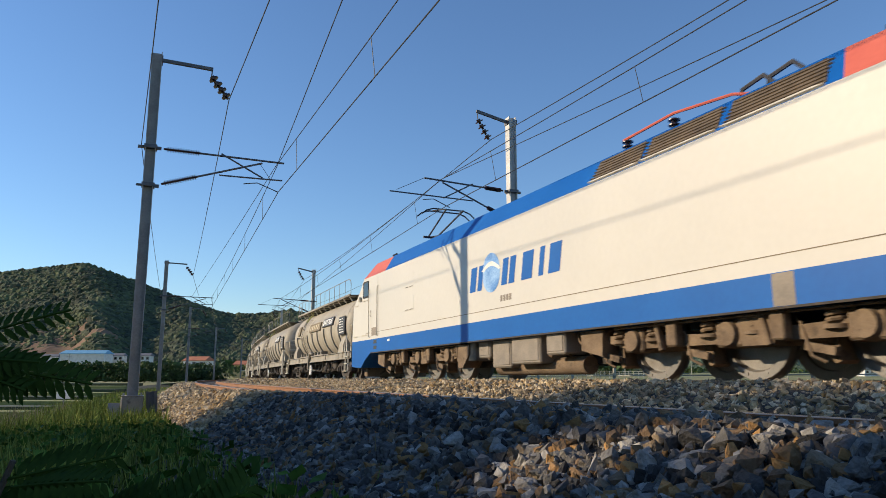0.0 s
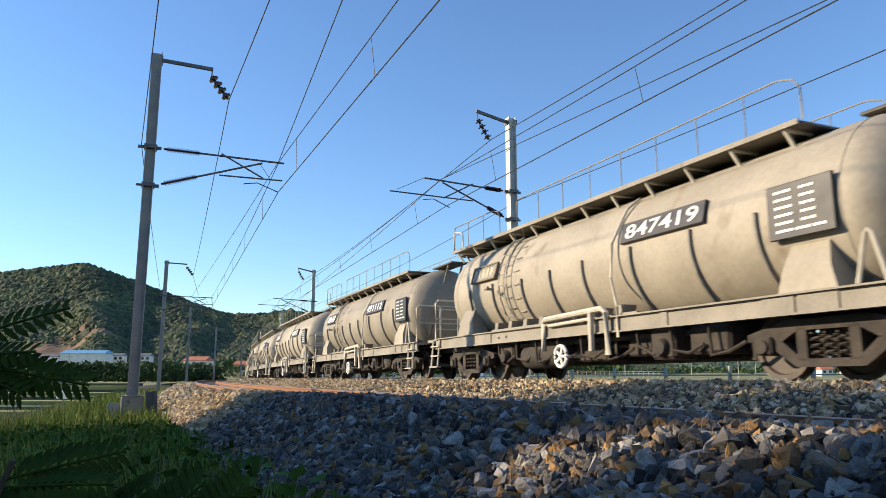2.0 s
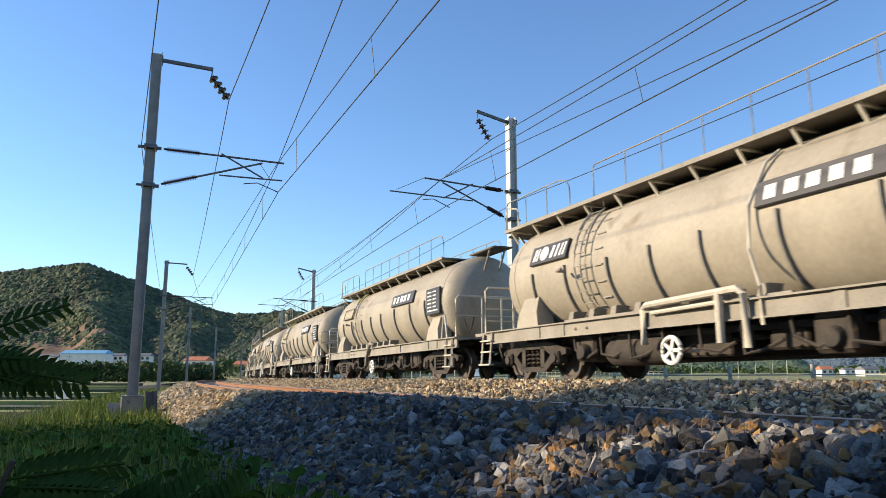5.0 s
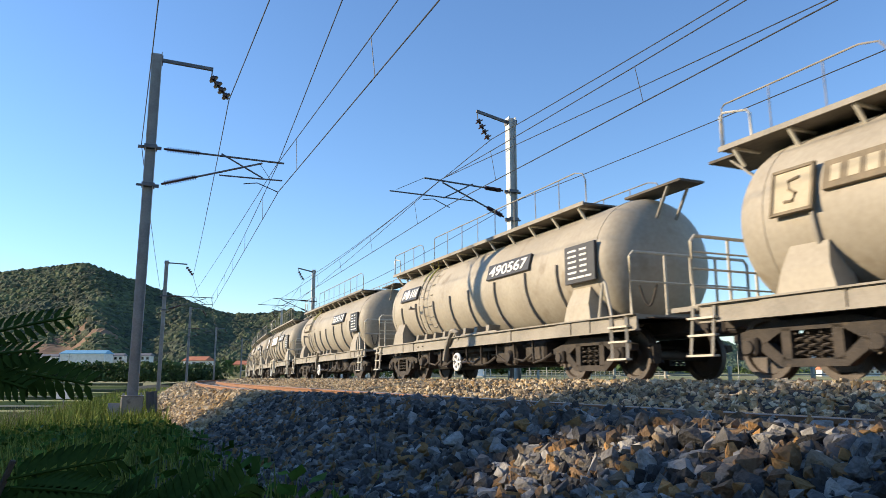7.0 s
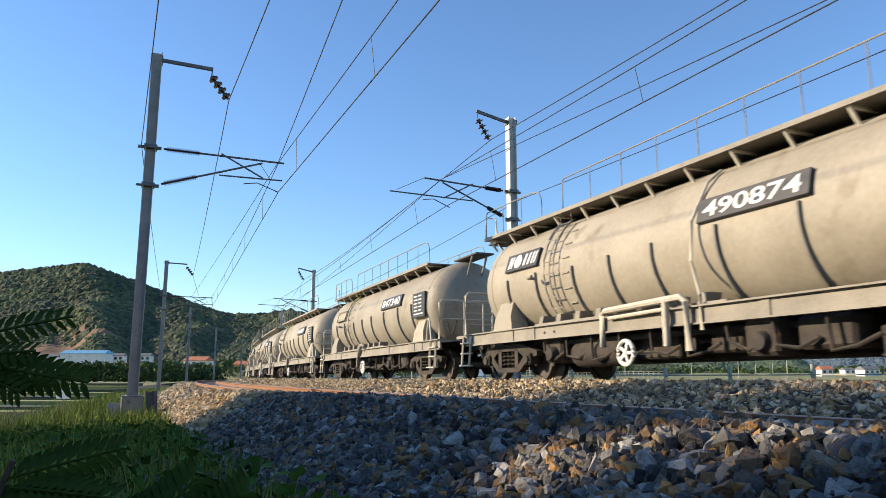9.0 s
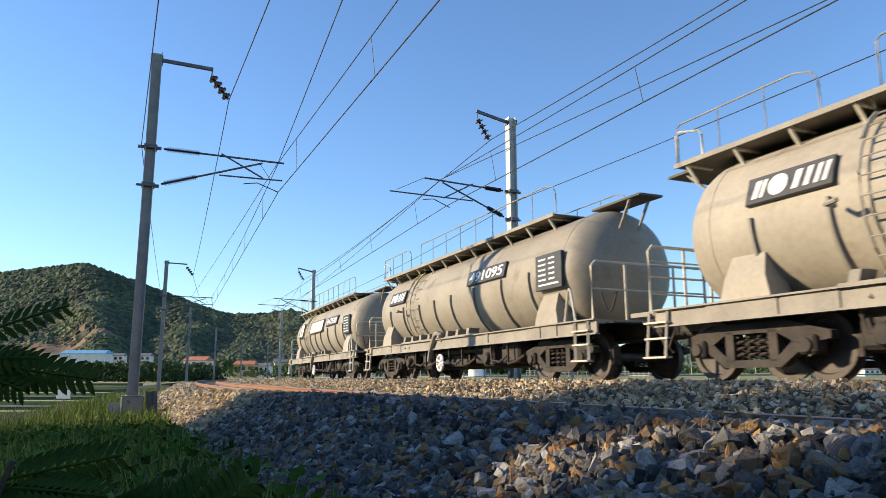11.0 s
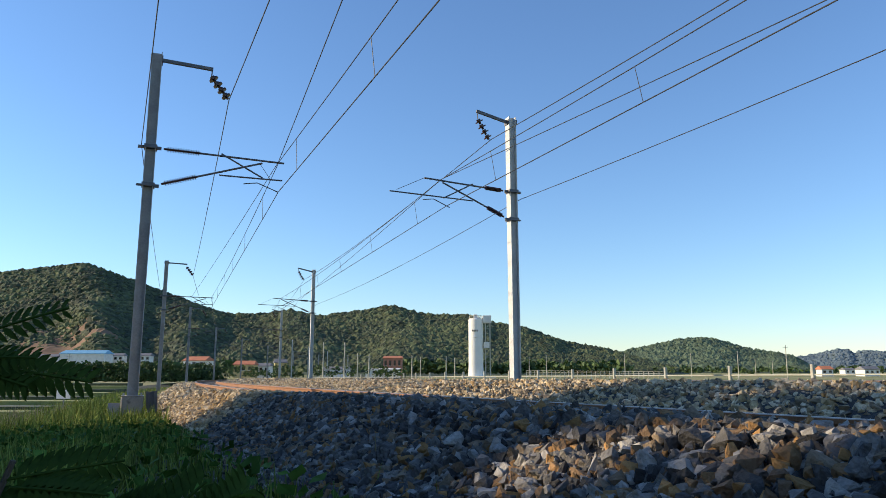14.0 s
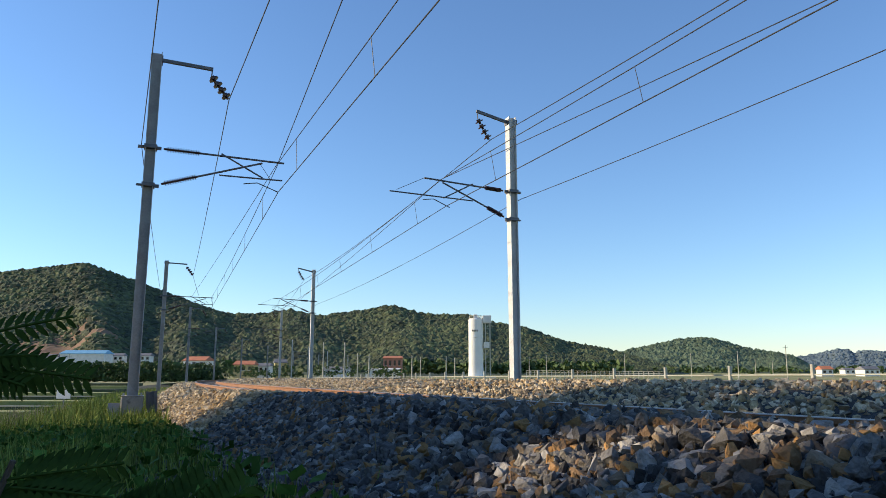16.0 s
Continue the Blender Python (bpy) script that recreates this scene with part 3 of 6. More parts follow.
def wagon(kind):
    """kind A: plain pipe on the sole bar; kind B: pipe loops over the sole bar and a brake drum."""
    w = thing("cement_tank_wagon", "cement-dusted grey tank wagon on two bogies in the moving train", "tank wagon", "tank wagons of the train")
    # tank barrel with dished ends
    prof = [(-6.22, 0.0)] + [(-5.35 - 0.87 * math.cos(a) ** 0.8, TR * math.sin(a)) for a in (0.25, 0.5, 0.75, 1.0, 1.2, 1.4)] + [(-5.35, TR)]
    prof += [(x, TR) for x in (-3.5, -1.2, 1.2, 3.5, 5.25)] + [(5.25 + 0.66 * math.cos(a) ** 0.9, TR * math.sin(a)) for a in (1.4, 1.2, 1.0, 0.75, 0.5, 0.25)] + [(5.91, 0.0)]
    barrel = part("tank_barrel", lathe(B(), prof, 56, "x", (0, 0, TZ)), M_TANK, w, "dusty grey-beige tank barrel")
    for x in (-5.35, 5.25):
        bm = B()
        lathe(bm, ((x - 0.012, TR - 0.01), (x - 0.01, TR + 0.006), (x + 0.01, TR + 0.006), (x + 0.012, TR - 0.01)), 56, "x", (0, 0, TZ))
        part("weld_seam", bm, M_TANK, barrel)
    # stiffening ribs on the lower half
    for x, top in ((-4.6, 0.03), (-3.45, 0.05), (-2.15, 0.01), (-1.05, 0.03), (0.05, 0.05), (1.42, 0.07), (2.8, 0.09), (4.02, 0.08)):
        for s in (-1, 1):
            bm = B()
            prev = None
            for i in range(11):
                a = -1.25 + (top + 1.25) * i / 10
                ring = []
                for xx, rr in ((x - 0.028, TR - 0.01), (x - 0.022, TR + 0.05), (x + 0.022, TR + 0.05), (x + 0.028, TR - 0.01)):
                    ring.append(bm.verts.new((xx, s * rr * math.cos(a), TZ + rr * math.sin(a))))
                if prev:
                    for k in range(3):
                        bm.faces.new((prev[k], prev[k + 1], ring[k + 1], ring[k]))
                else:
                    bm.faces.new(ring)
                prev = ring
            bm.faces.new(prev)
            bmesh.ops.recalc_face_normals(bm, faces=bm.faces)
            part("stiffening_rib", bm, M_TANKDARK, barrel)
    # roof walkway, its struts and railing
    deck = part("roof_walkway", box(B(), (-6.28, -0.92, 3.315), (4.55, 0.92, 3.35)), M_UNDER_SHADE, w, "dusty checker-plate roof walkway")
    for y in (-0.92, 0.92):
        part("kick_edge", box(B(), (-6.28, y - 0.012, 3.30), (4.55, y + 0.012, 3.375)), M_TANKDARK, deck)
    for i in range(12):
        x = -6.05 + i * 0.94
        for s in (-1, 1):
            bm = B()
            beam(bm, (x, s * 0.88, 3.305), (x, s * 0.68, 3.05), 0.05, 0.035)
            beam(bm, (x, s * 0.88, 3.30), (x, s * 0.35, 3.30), 0.045, 0.03)
            part("deck_strut", bm, M_RAILING, deck)
    for x0, x1, n in ((-6.2, -3.68, 3), (-2.88, 4.6, 8)):
        for y in (-0.89, 0.89):
            bm = B()
            pts = [(x0, y, 3.35), (x0, y, 3.95), (x0 + 0.06, y, 4.0), (x1 - 0.35, y, 4.0), (x1 - 0.1, y, 3.93), (x1, y, 3.78), (x1, y, 3.35)]
            tube(bm, pts, 0.013, 6)
            for k in range(1, n):
                xx = x0 + (x1 - x0) * k / n
                tube(bm, [(xx, y, 3.35), (xx, y, 4.0)], 0.010, 5)
            part("roof_railing", bm, M_TANKDARK, deck, "thin dusty tube railing")
    for y in (-0.89, 0.89):
        part("end_hoop", tube(B(), [(-6.24, y, 3.35), (-6.24, y, 3.84), (-6.18, y, 3.88), (-5.75, y, 3.78), (-5.7, y, 3.7), (-5.7, y, 3.35)], 0.018, 6), M_RAILING, deck)
    # hatches between walkways
    for x in (-3.6, 0, 3.4):
        part("hatch", lathe(B(), ((3.2, 0.28), (3.45, 0.28), (3.5, 0.24), (3.54, 0.0)), 20, "z", (x, 0.1, 0)), M_TANKDARK, w)
    # end platforms over the dished ends
    for sg, xa, xb, half in ((1, 4.95, 6.45, 0.27), (-1, 6.28, 6.95, 0.45)):
        bm = B()
        box(bm, (sg * xa, -half, 3.36), (sg * xb, half, 3.40))
        plat = part("end_platform", bm, M_UNDER_SHADE, w, "dark overhanging end platform")
        for y in (-half * 0.8, half * 0.8):
            part("platform_strut", beam(B(), (sg * (xb - 0.35), y, 3.36), (sg * (5.66 if sg > 0 else 5.86), y, 2.70), 0.05, 0.03), M_TANKDARK, plat)
        part("strut_foot", beam(B(), (sg * (5.66 if sg > 0 else 5.86), -half * 0.9, 2.68), (sg * (5.66 if sg > 0 else 5.86), half * 0.9, 2.68), 0.05, 0.05), M_TANKDARK, plat)
    # underframe
    frame_ob = part("underframe", box(box(B(), (-6.95, -0.35, 0.78), (6.95, 0.35, 1.02)), (-6.6, -1.1, 0.98), (6.6, 1.1, 1.0)), M_BOGIE, w, "dark dusty underframe")
    for s in (-1, 1):
        part("sole_bar", box(B(), (-6.45, s * 1.31 - 0.02, 0.815), (6.45, s * 1.31 + 0.02, 1.035)), M_TANKDARK, frame_ob)
        part("top_flange", box(B(), (-6.45, s * 1.30 - 0.09, 1.035), (6.45, s * 1.30 + 0.04, 1.06)), M_TANKDARK, frame_ob)
        part("bottom_flange", box(B(), (-6.45, s * 1.30 - 0.06, 0.79), (6.45, s * 1.30 + 0.05, 0.815)), M_TANKDARK, frame_ob)
        if s < 0:
            for x0, x1 in ((-5.4, -4.2), (-4.15, -3.35), (2.2, 2.35), (4.1, 4.6), (4.65, 5.2)):
                part("sole_plate", box(B(), (x0, -1.35, 0.80), (x1, -1.331, 1.05), 0.004), M_TANKDARK, frame_ob)
            for i in range(8):
                x = -3.3 + i * 0.62
                part("gusset", slab(B(), ((x, 1.06), (x + 0.14, 1.06), (x + 0.2, 1.24), (x + 0.06, 1.24)), -1.28, -1.0), M_TANKDARK, frame_ob)
            part("gusset_rail", box(B(), (-3.4, -1.30, 1.055), (1.6, -1.24, 1.10)), M_TANKDARK, frame_ob)
    # saddles
    for x in (-4.75, 4.75):
        for s in (-1, 1):
            bm = B()
            prev = None
            for z, wd in ((1.06, 0.42), (1.35, 0.34), (1.66, 0.27)):
                y = s * (abs(skin(z)[0]) + 0.02 if z > 1.5 else 1.30 - 0.08 * (z - 1.06))
                ring = [bm.verts.new((x - wd, s * 0.9, z)), bm.verts.new((x - wd, y, z)), bm.verts.new((x + wd, y, z)), bm.verts.new((x + wd, s * 0.9, z))]
                if prev:
                    for k in range(3):
                        bm.faces.new((prev[k], prev[k + 1], ring[k + 1], ring[k]))
                prev = ring
            bm.faces.new(prev)
            bmesh.ops.recalc_face_normals(bm, faces=bm.faces)
            part("saddle", bm, M_TANK, w, "welded saddle plate", smooth=False)
    # end railings, steps and A-shaped grab rails
    for sg in (1, -1):
        bm = B()
        x = 6.28 if sg > 0 else -6.6
        tube(bm, [(x, -1.28, 1.05), (x, -1.28, 2.0), (x, -1.2, 2.09), (x, 1.2, 2.09), (x, 1.28, 2.0), (x, 1.28, 1.05)], 0.027, 7)
        tube(bm, [(x, -1.28, 1.6), (x, 1.28, 1.6)], 0.018, 6)
        for y in (-0.55, 0.0, 0.55):
            tube(bm, [(x, y, 1.05), (x, y, 2.09)], 0.024, 6)
        if sg < 0:
            tube(bm, [(x, -1.28, 1.33), (x, 1.28, 1.33)], 0.015, 6)
            tube(bm, [(x, -1.28, 1.85), (x, 1.28, 1.85)], 0.015, 6)
        part("end_railing", bm, M_RAILING, w, "cream-painted tube end railing")
        part("end_sill", box(B(), (x - 0.42, -1.33, 0.98), (x + 0.12, 1.33, 1.05)), M_TANKDARK, w)
        step = B()
        for xx in (x - sg * 0.05, x - sg * 0.45):
            beam(step, (xx, -1.36, 1.02), (xx + sg * 0.05, -1.40, 0.32), 0.05, 0.035)
        for z in (0.34, 0.62, 0.86):
            box(step, (min(x, x - sg * 0.45) - 0.02, -1.46 if z < 0.4 else -1.42, z - 0.015), (max(x, x - sg * 0.45) + 0.03, -1.34, z + 0.015))
        part("step_ladder", step, M_RAILING, w, "cream-painted step ladder")
        if sg > 0:
            bm = B()
            tube(bm, [(5.42, -1.3, 1.05), (5.56, -1.3, 1.62), (5.60, -1.3, 1.66), (5.64, -1.3, 1.62), (5.78, -1.3, 1.05)], 0.028, 6)
            part("grab_rail", bm, M_RAILING, w)
            part("hose", tube(B(), [(6.16 + 0.03 * i, -1.0 + 0.02 * i, 1.55 - 0.35 * math.sin(i * math.pi / 8)) for i in range(9)], 0.02, 6), M_BOGIE, w)
        bm = B()
        box(bm, (sg * 6.9, -0.16, 0.72), (sg * 7.1, 0.16, 0.98), 0.04)
        box(bm, (sg * 7.0, -0.1, 0.74), (sg * 7.17, 0.02, 0.96), 0.03)
        part("coupler", bm, M_BOGIE, w)
        part("brake_hose", tube(B(), [(sg * 7.0, -0.45, 0.8), (sg * 7.15, -0.45, 0.55), (sg * 7.12, -0.4, 0.45)], 0.025, 6), M_BOGIE, w)
    # side ladder
    bm = B()
    for x in (-2.99, -2.65):
        pts = []
        for i in range(9):
            a = -0.95 + 1.83 * i / 8
            pts.append((x, -(TR + 0.10) * math.cos(a), TZ + (TR + 0.10) * math.sin(a)))
        tube(bm, [(x, -1.36, 0.9)] + pts[1:], 0.018, 5)
    for i in range(10):
        a = -0.75 + 1.6 * i / 9
        y, z = -(TR + 0.10) * math.cos(a), TZ + (TR + 0.10) * math.sin(a)
        tube(bm, [(-2.99, y, z), (-2.65, y, z)], 0.012, 5)
    part("side_ladder", bm, M_TANKDARK, w, "narrow steel side ladder")
    bm = B()
    for x in (-3.01, -2.63):
        tube(bm, [(x, -(TR + 0.11) * math.cos(a), TZ + (TR + 0.11) * math.sin(a)) for a in (0.52, 0.65, 0.78, 0.88)] + [(x, -0.9, 3.32)], 0.022, 6)
    part("ladder_top", bm, M_YELLOW if kind == "A" else M_TANKDARK, w, "yellow ladder top" if kind == "A" else "")
    for i in range(7):
        a = -0.55 + 0.24 * i
        y, z = -(TR + 0.012) * math.cos(a), TZ + (TR + 0.012) * math.sin(a)
        part("foot_rung", beam(B(), (-2.5, y, z), (-2.27, y, z), 0.02, 0.025), M_TANKDARK, w)
    part("valve", tube(B(), [(-3.3, -1.33, 2.0), (-3.3, -1.5, 2.0), (-3.15, -1.5, 2.02)], 0.03, 7), M_TANKDARK, w)
    # pipes and brake gear under the frame
    if kind == "A":
        bm = B()
        tube(bm, [(-1.15, -1.33, 0.5), (-0.95, -1.37, 0.80), (-0.62, -1.4, 1.14), (-0.54, -1.4, 1.19), (-0.42, -1.38, 1.20), (-0.34, -1.36, 1.15), (-0.34, -1.3, 1.0)], 0.065, 8)
        part("discharge_pipe", bm, M_TANKDARK, w, "bent discharge pipe")
    else:
        bm = B()
        tube(bm, [(-1.08, -1.38, 0.55), (-1.08, -1.38, 1.08), (-1.0, -1.38, 1.15), (0.85, -1.42, 1.20), (0.95, -1.42, 1.12), (0.95, -1.4, 0.42)], 0.055, 8)
        tube(bm, [(0.52, -1.42, 0.5), (0.52, -1.42, 1.18)], 0.055, 8)
        tube(bm, [(-0.9, -1.38, 1.02), (0.5, -1.42, 1.05)], 0.035, 8)
        tube(bm, [(1.18, -1.36, 0.7), (1.18, -1.36, 1.2), (1.05, -1.36, 1.7), (1.05, -1.30, 2.3), (1.12, -1.0, 2.9), (1.15, -0.75, 3.1)], 0.025, 7)
        part("pipe_loop", bm, M_RAILING, w, "cream pipe loop over the sole bar")
        part("air_drum", lathe(B(), ((-2.4, 0.0), (-2.4, 0.2), (-2.32, 0.24), (-1.0, 0.24), (-0.92, 0.2), (-0.92, 0.0)), 18, "x", (0, -0.95, 0.48)), M_BOGIE, w)
    hx = -0.2 if kind == "A" else -0.45
    bm = B()
    tube(bm, [(hx + 0.19 * math.cos(a * math.pi / 10), -1.42, 0.44 + 0.19 * math.sin(a * math.pi / 10)) for a in range(20)], 0.035, 7, True)
    for k in range(5):
        a = k * 2 * math.pi / 5
        beam(bm, (hx, -1.42, 0.44), (hx + 0.19 * math.cos(a), -1.42, 0.44 + 0.19 * math.sin(a)), 0.05, 0.03, (0, 1, 0))
    tube(bm, [(hx, -1.45, 0.44), (hx, -0.9, 0.44)], 0.03, 7)
    part("hand_brake_wheel", bm, M_WHITE, w, "white spoked hand-brake wheel")
    bm = B()
    box(bm, (-0.9, -0.8, 0.35), (0.1, -0.3, 0.78), 0.03)
    box(bm, (0.9, -0.95, 0.40), (1.5, -0.5, 0.78), 0.03)
    tube(bm, [(-3.0, -0.75, 0.6), (3.2, -0.7, 0.58)], 0.035, 6)
    tube(bm, [(-3.2, -0.4, 0.45), (3.4, -0.5, 0.42)], 0.03, 6)
    tube(bm, [(1.6, -0.6, 0.6), (2.7, -0.6, 0.6)], 0.17, 12)
    beam(bm, (-2.6, -1.0, 0.72), (3.0, -1.0, 0.70), 0.06, 0.08)
    for x in (-2.4, -1.2, 0.6, 1.9, 2.9):
        beam(bm, (x, -0.95, 0.4), (x, -0.95, 0.85), 0.06, 0.06)
    for x0, x1, y0, z0 in ((-3.3, -2.7, -1.15, 0.34), (-2.2, -1.5, -1.1, 0.30), (1.75, 2.3, -1.2, 0.32), (2.5, 3.3, -1.1, 0.38)):
        box(bm, (x0, y0, z0), (x1, y0 + 0.5, 0.80), 0.05)
    for k in range(9):
        x = -3.2 + 0.78 * k
        tube(bm, [(x, -1.22, 0.80), (x + 0.05, -1.24, 0.55 - 0.1 * (k % 3)), (x + 0.35, -1.2, 0.40), (x + 0.6, -1.15, 0.52)], 0.028, 6)
    part("brake_gear", bm, M_BOGIE, w, "tangle of dusty brake rods and cylinders")
    part("centre_sill", box(B(), (-3.6, -0.28, 0.30), (3.6, 0.28, 0.80), 0.04), M_BOGIE, w)
    for x in (-2.95, 2.05):
        part("brake_cylinder", lathe(B(), ((-1.28, 0.0), (-1.28, 0.11), (-1.22, 0.15), (-0.8, 0.15), (-0.78, 0.0)), 14, "y", (x, 0, 0.5)), M_BOGIE, w)
    for x in (-4.9, 4.8):
        bogie(w, x)
    return w


def plate(w, name, x, z, wd, ht, material, text="", rows=0, label="", ink=None, frame_it=False):
    """A flat sign on the camera side of a wagon's tank, tilted with the skin."""
    y, tilt = skin(z, 0.045)
    at = Matrix.Translation((x, y, z)) @ Euler((-tilt, 0, 0)).to_matrix().to_4x4()
    p = part(name, box(B(), (-wd / 2, -0.012, -ht / 2), (wd / 2, 0.05, ht / 2), 0.006), material, w, label, at=at)
    ink = ink or M_WHITE
    if text:
        part("running_number", lettering(text, ht * 0.93, wd * 0.88), ink, p, "white painted figures", at=pose(0, -0.012, 0), smooth=False)
    if rows:
        rnd = random.Random(int(x * 100) + rows)
        for k in range(rows):
            zz = ht * (0.36 - 0.72 * k / max(1, rows - 1)) if rows > 1 else 0
            if rows == 6:
                spans = ((-0.38, -0.27), (-0.25, -0.10), (0.02, 0.12), (0.14, 0.24)) if k < 5 else ((-0.38, -0.1), (-0.07, 0.16), (0.19, 0.38))
            else:
                spans = [(-0.42 + 0.84 * i / 5, -0.42 + 0.84 * i / 5 + rnd.uniform(0.08, 0.12)) for i in range(5)]
            for a, b in spans:
                hh = ht * (0.026 if rows == 6 else 0.10 if material is M_WHITE else 0.28)
                part("text_bar", box(B(), (a * wd, -0.017, zz - hh), (b * wd, -0.0115, zz + hh)), ink, p)
    if frame_it:
        bm = B()
        for s in (-1, 1):
            box(bm, (-wd / 2 - 0.02, -0.03, s * ht / 2 - 0.02), (wd / 2 + 0.02, 0.02, s * ht / 2 + 0.02))
            box(bm, (s * wd / 2 - 0.02, -0.03, -ht / 2), (s * wd / 2 + 0.02, 0.02, ht / 2))
        part("plate_frame", bm, M_BROWNPLATE, p)
    return p


def oval(bm, cx, cz, rx, rz, y0, y1, n=24, a0=0.0, a1=2 * math.pi):
    pts = [(cx + rx * math.cos(a0 + (a1 - a0) * k / n), cz + rz * math.sin(a0 + (a1 - a0) * k / n)) for k in range(n)]
    return slab(bm, pts, y0, y1)


def emblem_plate(w):
    """A black plate with a white emblem of plain slanted shapes."""
    p = plate(w, "emblem_plate", -4.0, 2.48, 1.3, 0.40, M_BLACK, label="black plate with a white emblem of slanted shapes")
    for x, a in ((-0.55, 0.12), (-0.43, 0.08), (0.07, 0.12), (0.24, 0.10), (0.39, 0.08), (0.5, 0.08)):
        part("emblem_shape", slab(B(), ((x, -0.13), (x + a * 0.75, -0.13), (x + a * 0.75 + 0.05, 0.13), (x + 0.05, 0.13)), -0.018, -0.0115), M_WHITE, p, smooth=False)
    part("emblem_oval", oval(B(), -0.15, 0.0, 0.15, 0.15, -0.019, -0.0115), M_WHITE, p, smooth=False)
    return p


WAGONS = [
    # kind, running number where it can be read, plate behind the ladder, long board
    ("A", "847706", "brown", "brown"), ("A", "847426", "framed", ""), ("B", "847419", "framed", ""), ("B", "491112", "emblem", ""), ("B", "490872", "emblem", ""),
    ("A", "", "pale", ""), ("A", "847329", "framed", ""), ("B", "", "emblem", ""), ("A", "", "framed", ""), ("A", "", "framed", ""),
    ("B", "847354", "gold", "brown2"), ("A", "490567", "emblem", ""), ("A", "839313", "framed", ""), ("B", "848592", "swan", "white"), ("B", "490874", "emblem", ""),
    ("A", "847340", "framed", ""), ("A", "", "framed", ""), ("B", "", "emblem", ""), ("A", "491095", "emblem", ""), ("A", "847508", "swan", "white"),
]
base = {"A": wagon("A"), "B": wagon("B")}
used = set()
TRAIN = []
for i, (kind, number, small, board) in enumerate(WAGONS):
    if kind in used:
        # copies leave out the plates, which are added below
        w = copy_thing(base[kind], Matrix())
    else:
        w = base[kind]
    TRAIN.append(w)
    used.add(kind)
for w, (kind, number, small, board) in zip(TRAIN, WAGONS):
    plate(w, "number_board", 2.05 if small == "emblem" else 2.17, 2.42, 1.9, 0.36, M_BLACK, text=number if len(number) == 6 else "", rows=0 if len(number) == 6 else 1, label="black board with white running number")
    plate(w, "data_board", 4.85 if small == "emblem" else 4.73, 2.10, 0.95, 0.70, M_BLACK, rows=6, label="black data board with rows of small white figures")
    if small == "emblem":
        emblem_plate(w)
    elif small == "swan":
        p = plate(w, "bird_emblem_plate", -4.05, 2.36, 0.9, 0.66, M_WHITE, label="white square plate with a grey bird shape", frame_it=True)
        bm = B()
        oval(bm, 0.02, -0.08, 0.15, 0.09, -0.018, -0.0115)
        tube(bm, [(-0.08, -0.015, -0.08), (-0.14, -0.015, 0.05), (-0.08, -0.015, 0.14), (-0.02, -0.015, 0.08)], 0.018, 6)
        part("bird_shape", bm, M_GREYBOX, p)
    elif small == "gold":
        p = plate(w, "gold_emblem_plate", -4.85, 2.34, 0.58, 0.58, M_BROWNTEXT, label="dusty gold square plate with a curved mark", frame_it=True)
        part("curved_mark", tube(B(), [(0.1, -0.015, 0.16), (-0.06, -0.015, 0.13), (-0.04, -0.015, 0.02), (0.06, -0.015, -0.05), (0.02, -0.015, -0.15), (-0.1, -0.015, -0.14)], 0.022, 6), M_BROWNPLATE, p)
    elif small == "brown":
        plate(w, "small_plate", -4.1, 2.40, 0.5, 0.45, M_BROWNPLATE, label="dusty brown plate")
    elif small == "pale":
        plate(w, "pale_plate", -3.95, 2.44, 1.25, 0.40, M_BROWNTEXT, rows=1, ink=M_WHITE, label="pale dusty plate with worn marks", frame_it=True)
    else:
        plate(w, "framed_plate", -3.85, 2.44, 1.15, 0.36, M_TANKDARK, rows=1, ink=M_BROWNTEXT, label="dusty framed plate beside the ladder", frame_it=True)
    if board == "brown":
        plate(w, "name_board", -0.4, 2.36, 2.3, 0.38, M_BROWNPLATE, rows=1, ink=M_BROWNTEXT, label="long dusty brown name board with worn writing")
    elif board == "brown2":
        plate(w, "name_board", -3.75, 2.42, 1.35, 0.38, M_BROWNPLATE, rows=1, ink=M_BROWNTEXT, label="long dusty dark name board with pale writing")
    elif board == "white":
        plate(w, "white_board", -0.7, 2.36, 2.6, 0.52, M_WHITE, rows=1, ink=M_BROWNTEXT, label="long white board with worn yellow writing", frame_it=True)


# ---- electric locomotive ----
LOCO_L = 22.8


